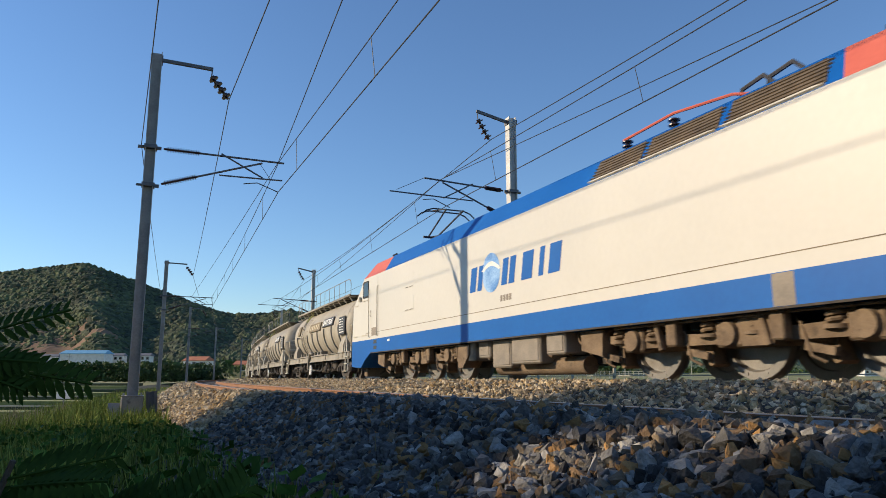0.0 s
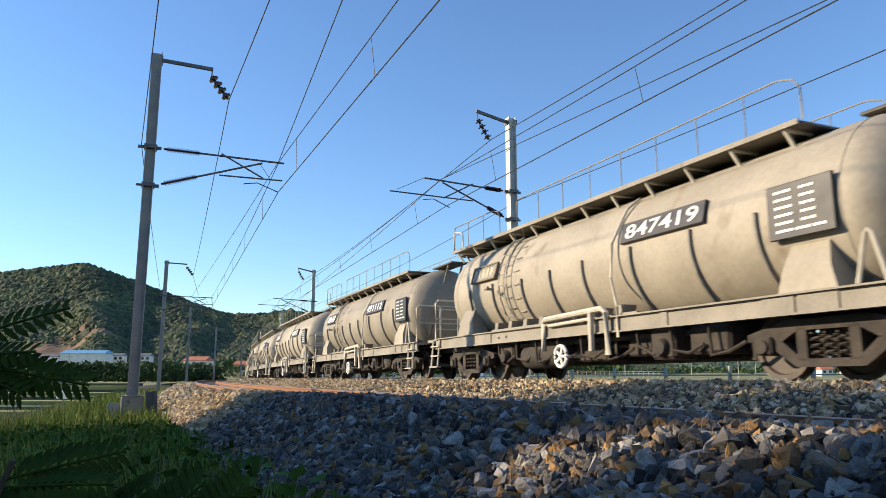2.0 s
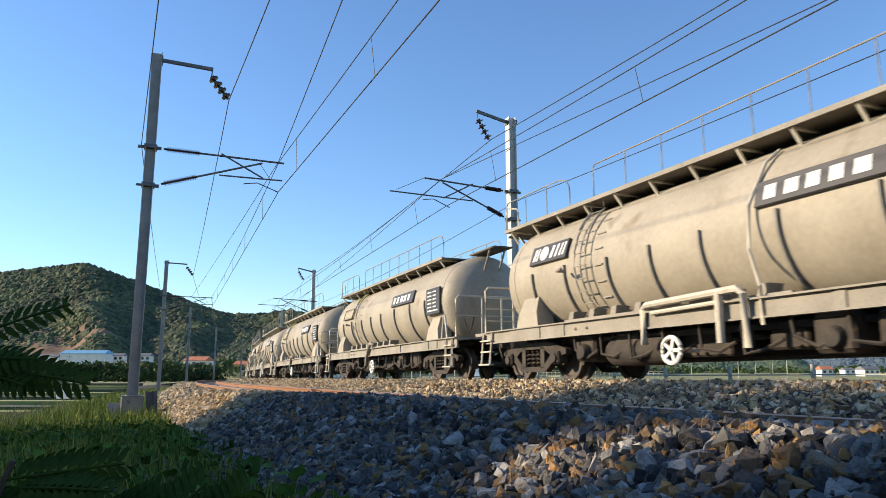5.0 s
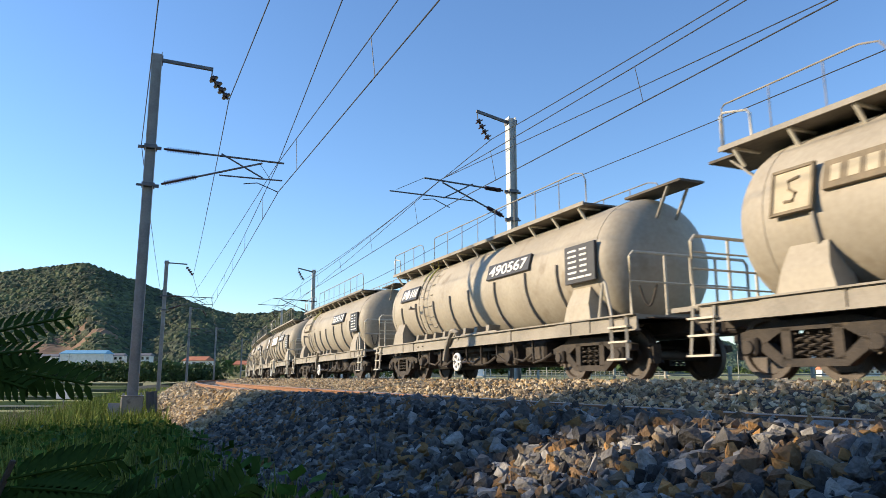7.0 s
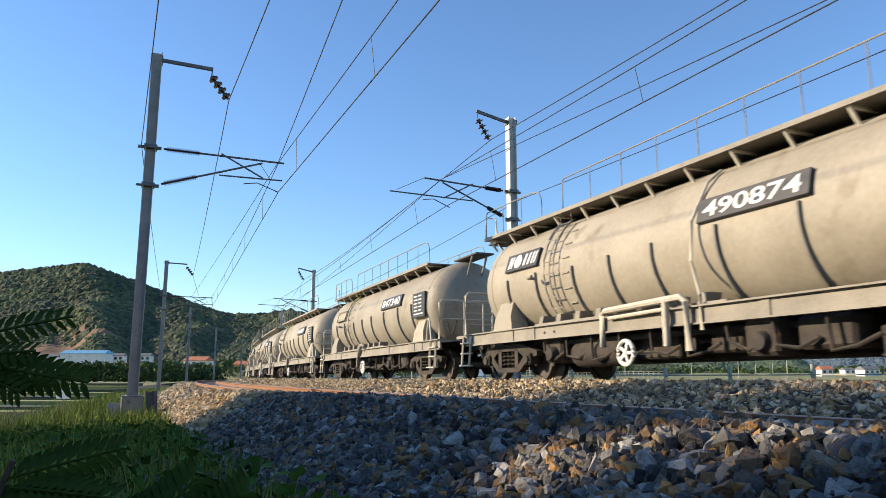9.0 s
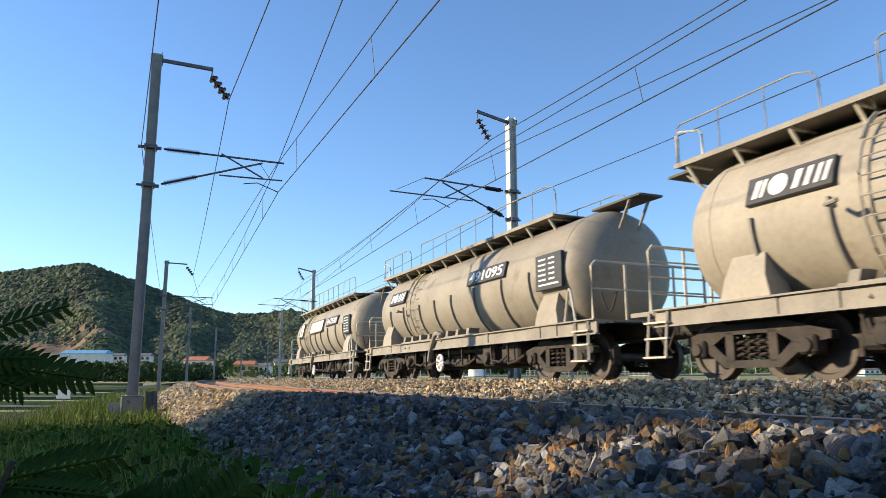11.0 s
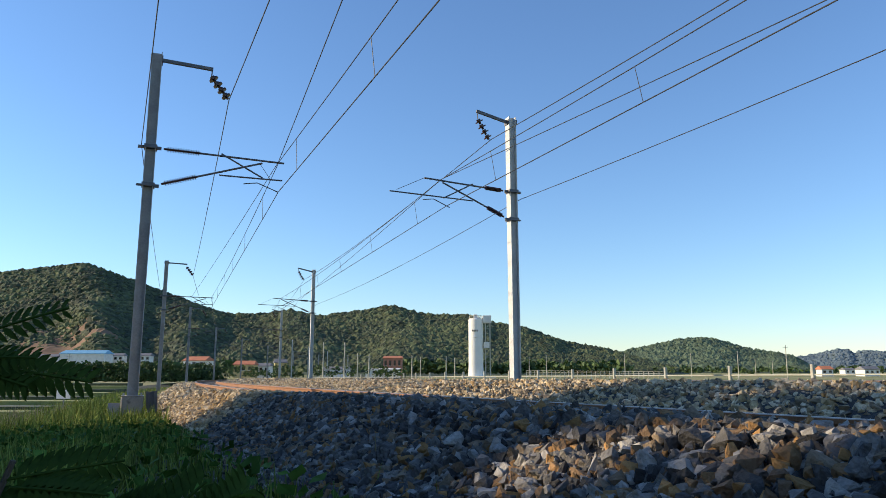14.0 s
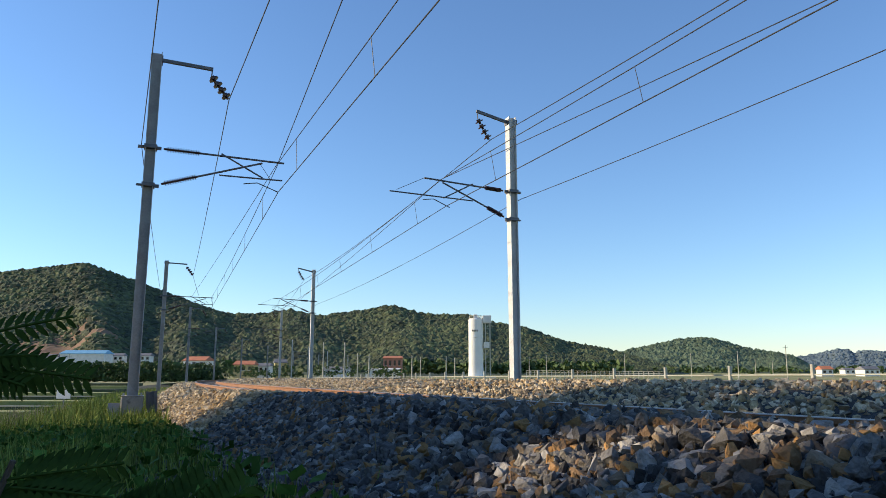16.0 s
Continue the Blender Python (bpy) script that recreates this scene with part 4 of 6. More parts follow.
def locomotive():
    t = thing("electric_locomotive", "cream electric locomotive with blue skirt and coral cab roofs", "locomotive")
    h = LOCO_L / 2
    X = lambda u: u - h
    W = 1.48
    # side profile of the cab nose, the same at both ends
    low, sill, top = 0.88, 1.31, 3.38
    nose = [(0.0, sill), (0.12, 2.52), (0.85, 3.0), (1.28, top)]
    outline = [(X(u), z) for u, z in nose] + [(-X(u), z) for u, z in nose[::-1]]
    part("body_shell", slab(B(), outline, -W, W), M_CREAM, t, "cream painted body", smooth=False)
    skirt = [(X(0.0), 0.46), (X(0.6), 0.42), (X(1.1), 0.42), (X(1.5), 0.66), (X(2.1), low), (-X(2.1), low), (-X(1.5), 0.66), (-X(1.1), 0.42), (-X(0.6), 0.42), (-X(0.0), 0.46), (-X(0.0), sill), (X(0.0), sill)]
    part("blue_skirt", slab(B(), skirt, -W - 0.003, W + 0.003), M_BLUE, t, "bright blue lower band", smooth=False)
    for nm, u0, u1, mt, lb in (("cab_roof", 1.28, 3.46, M_RED, "coral red cab roof"), ("roof", 3.46, LOCO_L - 3.46, M_BLUE, "blue sloping roof edge"), ("cab_roof", LOCO_L - 3.46, LOCO_L - 1.28, M_RED, "coral red cab roof")):
        bm = B()
        lean0 = 0.3 if u0 < 2 else -0.2
        lean1 = -0.2 if u1 < LOCO_L - 2 else -0.3
        a = [(X(u0), -W, top), (X(u0 + lean0), -1.12, 3.90), (X(u0 + lean0), 1.12, 3.90), (X(u0), W, top)]
        b = [(X(u1), -W, top), (X(u1 + lean1), -1.12, 3.90), (X(u1 + lean1), 1.12, 3.90), (X(u1), W, top)]
        va, vb = [bm.verts.new(p) for p in a], [bm.verts.new(p) for p in b]
        bm.faces.new(va)
        bm.faces.new(vb[::-1])
        for k in range(4):
            bm.faces.new((va[(k + 1) % 4], va[k], vb[k], vb[(k + 1) % 4]))
        bmesh.ops.recalc_face_normals(bm, faces=bm.faces)
        part(nm, bm, mt, t, lb, smooth=False)
    n_roof = Vector((0, -0.52, 0.36)).normalized()

    def roof_panel(name, u0, u1, material, lift, v0=0.1, v1=0.9, parent=t, label=""):
        bm = B()
        co = []
        for u, v in ((u0, v0), (u1, v0), (u1 - 0.16, v1), (u0 - 0.16, v1)):
            co.append(Vector((X(u), -W + 0.36 * v, top + 0.52 * v)))
        lo = [bm.verts.new(c) for c in co]
        hi = [bm.verts.new(c + n_roof * lift) for c in co]
        bm.faces.new(hi)
        for k in range(4):
            bm.faces.new((lo[k], lo[(k + 1) % 4], hi[(k + 1) % 4], hi[k]))
        return part(name, bm, material, parent, label, smooth=False)

    for u0, u1 in ((14.5, 15.75), (15.9, 17.4), (17.6, 19.1)):
        v = roof_panel("roof_vent", u0, u1, M_VENT, 0.012, label="bronze-brown vent grille")
        for k in range(6):
            roof_panel("vent_slat", u0 + 0.03, u1 - 0.03, M_VENT, 0.03, 0.14 + 0.125 * k, 0.19 + 0.125 * k, v)
        roof_panel("vent_lip", u0, u1, M_RAILING, 0.035, 0.02, 0.08, v)
    # lines, hatches, doors and handles
    part("belt_line", box(B(), (X(1.5), -W - 0.004, 1.52), (-X(1.5), -W + 0.01, 1.532)), M_BROWNPLATE, t)
    part("skirt_edge", box(B(), (X(2.1), -W - 0.02, 0.86), (-X(2.1), -W + 0.02, 0.89)), M_BOGIE, t)

    def cab(mirror):
        f = (lambda u: X(u)) if not mirror else (lambda u: -X(u))
        lo = lambda a, b: (min(f(a), f(b)), max(f(a), f(b)))
        w = part("cab_window", box(B(), (lo(1.25, 1.82)[0], -W - 0.012, 2.72), (lo(1.25, 1.82)[1], -W + 0.01, 3.27), 0.03), M_BLACK, t)
        part("pane", box(B(), (lo(1.30, 1.77)[0], -W - 0.016, 2.77), (lo(1.30, 1.77)[1], -W - 0.010, 3.22), 0.002), M_GLASS, w, "dark glass")
        d = part("cab_door", box(B(), (lo(2.03, 2.78)[0], -W - 0.008, 1.40), (lo(2.03, 2.78)[1], -W + 0.01, 3.28), 0.004), M_CREAM, t)
        part("door_handle", tube(B(), [(f(2.12), -W - 0.01, 2.05), (f(2.12), -W - 0.04, 2.08), (f(2.12), -W - 0.04, 2.22), (f(2.12), -W - 0.01, 2.25)], 0.012, 6), M_GREYBOX, d)
        part("door_kick_panel", box(B(), (lo(2.2, 2.72)[0], -W - 0.014, 1.42), (lo(2.2, 2.72)[1], -W - 0.006, 1.68)), M_GREYBOX, d)
        for u, z0, z1 in ((1.98, 1.38, 2.95), (2.83, 1.40, 3.0)):
            part("hand_rail", tube(B(), [(f(u), -W, z0), (f(u), -W - 0.05, z0 + 0.03), (f(u), -W - 0.05, z1 - 0.03), (f(u), -W, z1)], 0.016, 6), M_RAILING, t)
        # flat black plates painted as the shade inside the step openings
        for z in (1.16, 0.98):
            part("step_recess", box(B(), (lo(2.4, 2.7)[0], -W - 0.008, z), (lo(2.4, 2.7)[1], -W + 0.004, z + 0.11)), M_BLACK, t)
        for u0, u1, z in ((1.2, 1.85, 2.62), (1.15, 1.85, 1.46), (0.2, 0.6, 1.46), (0.3, 0.65, 2.52)):
            part("rain_strip", box(B(), (lo(u0, u1)[0], -W - 0.022, z), (lo(u0, u1)[1], -W, z + 0.03)), M_RAILING, t)
        part("mirror", box(B(), (lo(0.85, 1.03)[0], -W - 0.09, 2.66), (lo(0.85, 1.03)[1], -W - 0.02, 2.80), 0.01), M_RAILING, t)
        part("snow_plough", box(B(), (lo(0.25, 0.6)[0], -1.1, 0.12), (lo(0.25, 0.6)[1], 1.1, 0.5), 0.03), M_LOCOGEAR, t)
        part("coupler", box(B(), (lo(-0.42, 0.2)[0], -0.15, 0.72), (lo(-0.42, 0.2)[1], 0.15, 1.0), 0.04), M_BOGIE, t)
        part("roof_horn", tube(B(), [(f(3.2), -1.0, 3.90), (f(3.2), -1.0, 3.98), (f(2.9), -1.0, 3.98)], 0.04, 8), M_BLACK, t)

    cab(False)
    cab(True)
    for u0, u1, z0 in ((5.2, 5.95, 2.60), (5.2, 5.95, 1.95)):
        bm = B()
        box(bm, (X(u0), -W - 0.005, z0), (X(u1), -W + 0.01, z0 + 0.42), 0.003)
        hh = part("side_hatch", bm, M_CREAM, t)
        for u in (u0 + 0.12, u1 - 0.3):
            part("hinge", box(B(), (X(u), -W - 0.014, z0 + 0.015), (X(u) + 0.2, -W - 0.004, z0 + 0.03)), M_BOGIE, hh)
    part("tail_light", box(B(), (X(3.75), -W - 0.012, 1.17), (X(3.95), -W + 0.01, 1.24), 0.01), M_WHITE, t)
    part("grey_patch", box(B(), (X(18.11), -W - 0.006, 0.895), (X(18.44), -W + 0.01, 1.30)), M_GREYBOX, t)
    # painted emblem: slanted blue shapes round a shaded oval
    y0, y1 = -W - 0.006, -W + 0.005
    def strokes(name, quads):
        bm = B()
        for q in quads:
            slab(bm, q, y0, y1)
        part(name, bm, M_BLUE, t, "blue emblem shape", smooth=False)
    zb, zt, sl = 2.00, 2.56, 0.12
    def st(u, wd, a=0.0, b=1.0, lean=None):
        le = sl if lean is None else lean
        return ((X(u) + le * a, zb + (zt - zb) * a), (X(u + wd) + le * a, zb + (zt - zb) * a), (X(u + wd) + le * b, zb + (zt - zb) * b), (X(u) + le * b, zb + (zt - zb) * b))
    strokes("emblem_shape", [st(9.55, 0.30), st(9.95, 0.22)])
    bm = oval(B(), X(10.64), 2.34, 0.42, 0.44, y0, y1, 30)
    part("emblem_oval", bm, M_EMBLEM, t, "shaded blue oval with a white arc", smooth=False)
    part("emblem_arc", slab(B(), [(X(10.2 + 0.09 * k), 2.42 + 0.17 * math.sin(k * 0.33)) for k in range(11)] + [(X(10.2 + 0.09 * k), 2.34 + 0.15 * math.sin(k * 0.33)) for k in range(9, 0, -1)], y0 - 0.004, y1 - 0.004), M_WHITE, t, smooth=False)
    strokes("emblem_shape", [st(11.1, 0.24), st(11.42, 0.24)])
    strokes("emblem_shape", [st(11.95, 0.42)])
    strokes("emblem_shape", [st(12.62, 0.17)])
    strokes("emblem_shape", [st(12.98, 0.40)])
    for k in range(4):
        part("number_bar", box(B(), (X(11.05 + 0.13 * k), -W - 0.005, 1.66), (X(11.14 + 0.13 * k), -W + 0.005, 1.79)), M_GREYBOX, t)
    # roof gear
    for u in (14.6, 15.8):
        part("roof_insulator", disc_string(B(), (X(u), -0.75, 3.90), (X(u), -0.75, 4.24), 0.10, 4), M_INSUL, t)
    part("busbar", tube(B(), [(X(14.5), -0.75, 4.26), (X(15.8), -0.75, 4.32), (X(17.0), -0.7, 4.20), (X(17.4), -0.5, 4.1)], 0.025, 6), M_RED, t, "coral roof busbar")
    bm = B()
    tube(bm, [(X(5.5), 0, 4.06), (X(7.1), 0, 4.06)], 0.05, 8)
    for y in (-0.5, 0.5):
        tube(bm, [(X(5.5), y, 4.04), (X(7.1), y, 4.04)], 0.03, 6)
        for u in (5.5, 7.1):
            tube(bm, [(X(u), y, 3.90), (X(u), y, 4.05)], 0.05, 8)
    pb = part("pantograph", bm, M_PANTO, t, "raised dark steel pantograph")
    part("lower_arm", tube(B(), [(X(6.7), 0, 4.10), (X(3.75), 0, 4.50)], 0.05, 8), M_PANTO, pb)
    part("control_rod", tube(B(), [(X(6.9), 0.12, 4.02), (X(3.9), 0.12, 4.40)], 0.022, 6), M_PANTO, pb)
    bm = B()
    for y in (-0.28, 0.28):
        tube(bm, [(X(3.75), y * 0.5, 4.50), (X(5.5), y, 5.02)], 0.028, 6)
        tube(bm, [(X(5.5), y, 5.02), (X(4.85), y * 1.6, 5.10)], 0.02, 6)
    tube(bm, [(X(3.75), -0.3, 4.50), (X(3.75), 0.3, 4.50)], 0.04, 6)
    part("upper_arm", bm, M_PANTO, pb)
    bm = B()
    for du in (-0.18, 0.18):
        tube(bm, [(X(4.85 + du), -0.88, 4.93), (X(4.85 + du), -0.72, 5.06), (X(4.85 + du), -0.5, 5.13), (X(4.85 + du), 0.5, 5.13), (X(4.85 + du), 0.72, 5.06), (X(4.85 + du), 0.88, 4.93)], 0.022, 6)
    part("contact_bow", bm, M_PANTO, pb)
    bm = B()
    for u in (17.0, 17.5):
        tube(bm, [(X(u), -0.6, 3.9), (X(u + 0.1), -0.6, 4.25), (X(u + 0.5), -0.6, 4.32), (X(u + 0.75), -0.6, 4.06)], 0.035, 6)
    part("folded_pantograph", bm, M_PANTO, t)
    # three-axle bogies with coil springs, axle boxes and tanks between
    for c in (5.85, 17.15):
        bg = part("loco_bogie", box(B(), (X(c) - 2.8, -0.9, 0.45), (X(c) + 2.8, 0.9, 0.75), 0.05), M_LOCOGEAR, t, "dust-brown three-axle bogie")
        for y in (-1.15, 1.15):
            bm = B()
            x = X(c)
            slab(bm, ((x - 2.7, 0.62), (x - 2.7, 0.74), (x - 0.6, 0.66), (x + 0.6, 0.66), (x + 2.7, 0.74), (x + 2.7, 0.62), (x + 2.2, 0.50), (x - 2.2, 0.50)), y - 0.08, y + 0.08)
            part("side_frame", bm, M_LOCOGEAR, bg)
        for k in (-1, 0, 1):
            x = X(c) + 2.0 * k
            bm = B()
            for sg in (-1, 1):
                lathe(bm, [(sg * 0.80, 0.0), (sg * 0.80, 0.16), (sg * 0.74, 0.18), (sg * 0.745, 0.48), (sg * 0.81, 0.51), (sg * 0.81, 0.615), (sg * 0.70, 0.625), (sg * 0.695, 0.655), (sg * 0.67, 0.655), (sg * 0.67, 0.5), (sg * 0.70, 0.48), (sg * 0.69, 0.15), (0, 0.1)], 32, "y")
                for j in range(10):
                    a = j * math.pi / 5
                    box(bm, (0.56 * math.cos(a) - 0.02, sg * 0.81 - 0.006, 0.56 * math.sin(a) - 0.02), (0.56 * math.cos(a) + 0.02, sg * 0.81 + 0.006, 0.56 * math.sin(a) + 0.02))
            ws = part("wheelset", bm, M_RIM, bg, "wheelset with bolted bright rims", at=pose(x, 0, 0.625))
            LOCO_WHEELS.append((ws, x))
            part("axle_box", box(lathe(B(), ((-1.34, 0.0), (-1.34, 0.16), (-1.28, 0.19), (-1.0, 0.19)), 16, "y", (x, 0, 0.625)), (x - 0.24, -1.28, 0.45), (x + 0.24, -1.02, 0.80), 0.03), M_LOCOGEAR, bg)
            for dx in (-0.42, 0.42):
                path = [(x + dx + 0.12 * math.cos(a * 0.8), -1.17 + 0.12 * math.sin(a * 0.8), 0.66 + 0.0085 * a) for a in range(36)]
                sp = part("coil_spring", tube(B(), path, 0.028, 6), M_LOCOGEAR, bg)
                part("spring_seat", lathe(B(), ((0.60, 0.0), (0.60, 0.17), (0.65, 0.17), (0.66, 0.0)), 16, "z", (x + dx, -1.17, 0)), M_LOCOGEAR, bg)
            part("damper", tube(B(), [(x + 0.7, -1.3, 0.45), (x + 0.62, -1.3, 0.75), (x + 0.58, -1.3, 0.95)], 0.055, 8), M_LOCOGEAR, bg)
            bm = B()
            slab(bm, ((x - 0.72, 0.35), (x - 0.60, 0.20), (x - 0.52, 0.24), (x - 0.56, 0.62), (x - 0.66, 0.62)), -1.05, -0.72)
            beam(bm, (x - 0.85, -1.2, 0.42), (x - 0.45, -1.2, 0.34), 0.08, 0.1)
            tube(bm, [(x - 0.9, -1.22, 0.72), (x - 0.75, -1.25, 0.30), (x - 0.6, -1.2, 0.22)], 0.022, 6)
            part("brake_unit", bm, M_LOCOGEAR, bg)
        part("sand_box", slab(B(), ((X(c) - 3.35, 0.52), (X(c) - 2.75, 0.40), (X(c) - 2.72, 0.85), (X(c) - 3.35, 0.85)), -1.35, -0.9), M_LOCOGEAR, bg)
        part("sand_box", slab(B(), ((X(c) + 3.35, 0.85), (X(c) + 2.72, 0.85), (X(c) + 2.75, 0.30), (X(c) + 3.0, 0.30), (X(c) + 3.35, 0.60)), -1.35, -0.9), M_LOCOGEAR, bg)
        part("sand_pipe", tube(B(), [(X(c) + 2.8, -1.25, 0.95), (X(c) + 2.75, -1.3, 0.6), (X(c) + 2.6, -1.2, 0.2)], 0.025, 6), M_LOCOGEAR, bg)
        part("frame_rod", tube(B(), [(X(c) - 2.4, -1.32, 0.84), (X(c) + 2.4, -1.32, 0.84)], 0.02, 6), M_LOCOGEAR, bg)
        for dx in (-1.0, 0.9):
            part("body_link", box(B(), (X(c) + dx - 0.11, -1.40, 0.5), (X(c) + dx + 0.11, -1.25, 0.95), 0.02), M_LOCOGEAR, bg)
        part("frame_bracket", slab(B(), ((X(c) + 0.25, 0.45), (X(c) + 0.75, 0.45), (X(c) + 0.85, 0.82), (X(c) + 0.2, 0.82)), -1.3, -1.2), M_LOCOGEAR, bg)
    for u0, u1, z0, y in ((9.0, 9.4, 0.45, -1.3), (9.5, 10.1, 0.50, -1.25), (10.3, 11.15, 0.27, -1.3), (11.3, 12.45, 0.33, -1.38), (12.7, 13.35, 0.48, -1.4)):
        bm = B()
        box(bm, (X(u0), y, z0), (X(u1), y + 0.7, 0.9), 0.03)
        cs = part("equipment_case", bm, M_GREYBOX, t, "dusty grey equipment case")
        part("case_lid", box(B(), (X(u0) + 0.06, y - 0.015, z0 + 0.06), (X(u1) - 0.06, y + 0.005, 0.86), 0.008), M_GREYBOX, cs)
    part("underfloor_duct", box(B(), (X(8.4), -0.8, 0.3), (X(13.9), 0.8, 0.9)), M_BOGIE, t)
    part("air_reservoir", tube(B(), [(X(10.1), -0.95, 0.28), (X(13.5), -0.95, 0.28)], 0.17, 14), M_LOCOGEAR, t)
    bm = B()
    for k in range(9):
        u = 8.3 + 0.65 * k
        tube(bm, [(X(u), -1.2, 0.92), (X(u + 0.1), -1.25, 0.6 + 0.1 * math.sin(k)), (X(u + 0.4), -1.2, 0.45)], 0.022, 6)
    part("pipework", bm, M_LOCOGEAR, t)
    return t


LOCO_WHEELS = []
M_EMBLEM = surf("emblem_blue", (0.02, 0.16, 0.5), (0.35, 0.55, 0.8), 2.2, 0.35)
LOCO = locomotive()


# ---- many small pieces out of few templates ----
def ico(level):
    bm = bmesh.new()
    bmesh.ops.create_icosphere(bm, subdivisions=level, radius=1)
    v = np.array([p.co[:] for p in bm.verts])
    f = np.array([[q.index for q in p.verts] for p in bm.faces])
    bm.free()
    return v, f


def rock_template(rng, corners):
    """The hull of a few random corners: an angular broken stone."""
    bm = bmesh.new()
    p = rng.uniform(-1, 1, size=(corners, 3))
    p = p / np.max(np.abs(p) ** 1.0, axis=1)[:, None] * rng.uniform(0.72, 1.05, (corners, 1)) * rng.uniform(0.75, 1.2, (1, 3))
    for q in p:
        bm.verts.new(q)
    out = bmesh.ops.convex_hull(bm, input=bm.verts)
    loose = [v for v in bm.verts if not v.link_faces]
    bmesh.ops.delete(bm, geom=loose, context="VERTS")
    bmesh.ops.triangulate(bm, faces=bm.faces)
    bm.verts.index_update()
    v = np.array([q.co[:] for q in bm.verts])
    f = np.array([[q.index for q in g.verts] for g in bm.faces])
    bm.free()
    return v, f


def rotations(rng, n):
    q = rng.normal(size=(n, 4))
    q /= np.linalg.norm(q, axis=1)[:, None]
    w, x, y, z = q.T
    return np.stack([np.stack([1 - 2 * (y * y + z * z), 2 * (x * y - z * w), 2 * (x * z + y * w)], 1),
                     np.stack([2 * (x * y + z * w), 1 - 2 * (x * x + z * z), 2 * (y * z - x * w)], 1),
                     np.stack([2 * (x * z - y * w), 2 * (y * z + x * w), 1 - 2 * (x * x + y * y)], 1)], 1)


def scatter(name, templates, places, sizes, rots, material, label, category, smooth_it=False):
    """One mesh of many copies: places (n,3), sizes (n,) or (n,3), rots (n,3,3)."""
    rng = np.random.default_rng(5)
    pick = rng.integers(0, len(templates), len(places))
    vs, fs, base_i = [], [], 0
    for k, (v, f) in enumerate(templates):
        i = np.where(pick == k)[0]
        if not len(i):
            continue
        s = sizes[i][:, None, None] if sizes.ndim == 1 else sizes[i][:, None, :]
        p = np.einsum("nij,nvj->nvi", rots[i], v[None] * s) + places[i][:, None, :]
        vs.append(p.reshape(-1, 3))
        fs.append((f[None] + (np.arange(len(i)) * len(v))[:, None, None] + base_i).reshape(-1, f.shape[1]))
        base_i += len(i) * len(v)
    v, f = np.concatenate(vs), np.concatenate(fs)
    me = bpy.data.meshes.new(name)
    me.vertices.add(len(v))
    me.vertices.foreach_set("co", v.astype(np.float32).ravel())
    k = f.shape[1]
    me.loops.add(f.size)
    me.loops.foreach_set("vertex_index", f.astype(np.int32).ravel())
    me.polygons.add(len(f))
    me.polygons.foreach_set("loop_start", np.arange(0, f.size, k, dtype=np.int32))
    me.polygons.foreach_set("use_smooth", np.full(len(f), smooth_it))
    me.update()
    me.validate()
    me.materials.append(material)
    return tagged(new(name, me), label, category, "", "stuff")


def turned(rng, n):
    """Rotations about the upright axis only."""
    a = rng.uniform(0, 2 * np.pi, n)
    c, s, o, e = np.cos(a), np.sin(a), np.zeros(n), np.ones(n)
    return np.stack([np.stack([c, -s, o], 1), np.stack([s, c, o], 1), np.stack([o, o, e], 1)], 1)


RNG = np.random.default_rng(11)

# ---- leaves, grass and trees ----
M_LEAF = surf("tree_foliage", (0.030, 0.060, 0.012), (0.075, 0.12, 0.025), 0.6, 0.75, 0, 0.3, 0.35, 6)
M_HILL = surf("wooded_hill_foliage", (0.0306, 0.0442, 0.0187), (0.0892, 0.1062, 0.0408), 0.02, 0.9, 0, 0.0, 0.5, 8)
# haze painted into the foliage: the further hills get bluer and paler
M_HILLMID = surf("wooded_hill_foliage_hazed", (0.050, 0.080, 0.045), (0.10, 0.135, 0.075), 0.012, 0.9, 0, 0.0, 0.3, 8)
M_HILLFAR = surf("distant_woods_hazed", (0.085, 0.12, 0.14), (0.12, 0.16, 0.18), 0.006, 0.9, 0, 0.0, 0.08, 8)
M_HILLFLOOR = surf("forest_floor", (0.02, 0.035, 0.012), (0.045, 0.065, 0.02), 0.05, 0.95)
M_SCARP = surf("bare_brown_slope", (0.124, 0.0682, 0.0372), (0.2108, 0.1302, 0.0744), 0.03, 0.95, 0, 0.5, 0, 20, (0.0558, 0.0558, 0.0186), 0.58)
M_GRASS = surf("grass_blades", (0.0845, 0.1365, 0.0182), (0.26, 0.2925, 0.0585), 0.7, 0.8, 0, 0, 0.45, 6, spec=0.15)
M_DRY = surf("dry_grass_stems", (0.24, 0.20, 0.10), (0.36, 0.30, 0.16), 1, 0.85, 0, 0, 0.3)
M_WEED = surf("broad_weed_leaves", (0.0375, 0.0938, 0.0125), (0.0938, 0.175, 0.0275), 1.5, 0.75, 0, 0, 0.35, spec=0.15)
M_FROND = surf("fern_leaflets", (0.0225, 0.0495, 0.009), (0.054, 0.0945, 0.0158), 8, 0.8, spec=0.1)
M_BARK = surf("brown_bark", (0.06, 0.045, 0.03), (0.12, 0.09, 0.065), 4, 0.95, 0, 0.6)

LEAF_QUAD = (np.array([(-0.5, 0, -0.3), (0.5, 0.05, -0.3), (0.55, 0.0, 0.3), (-0.45, 0.08, 0.35)]), np.array([[0, 1, 2, 3]]))



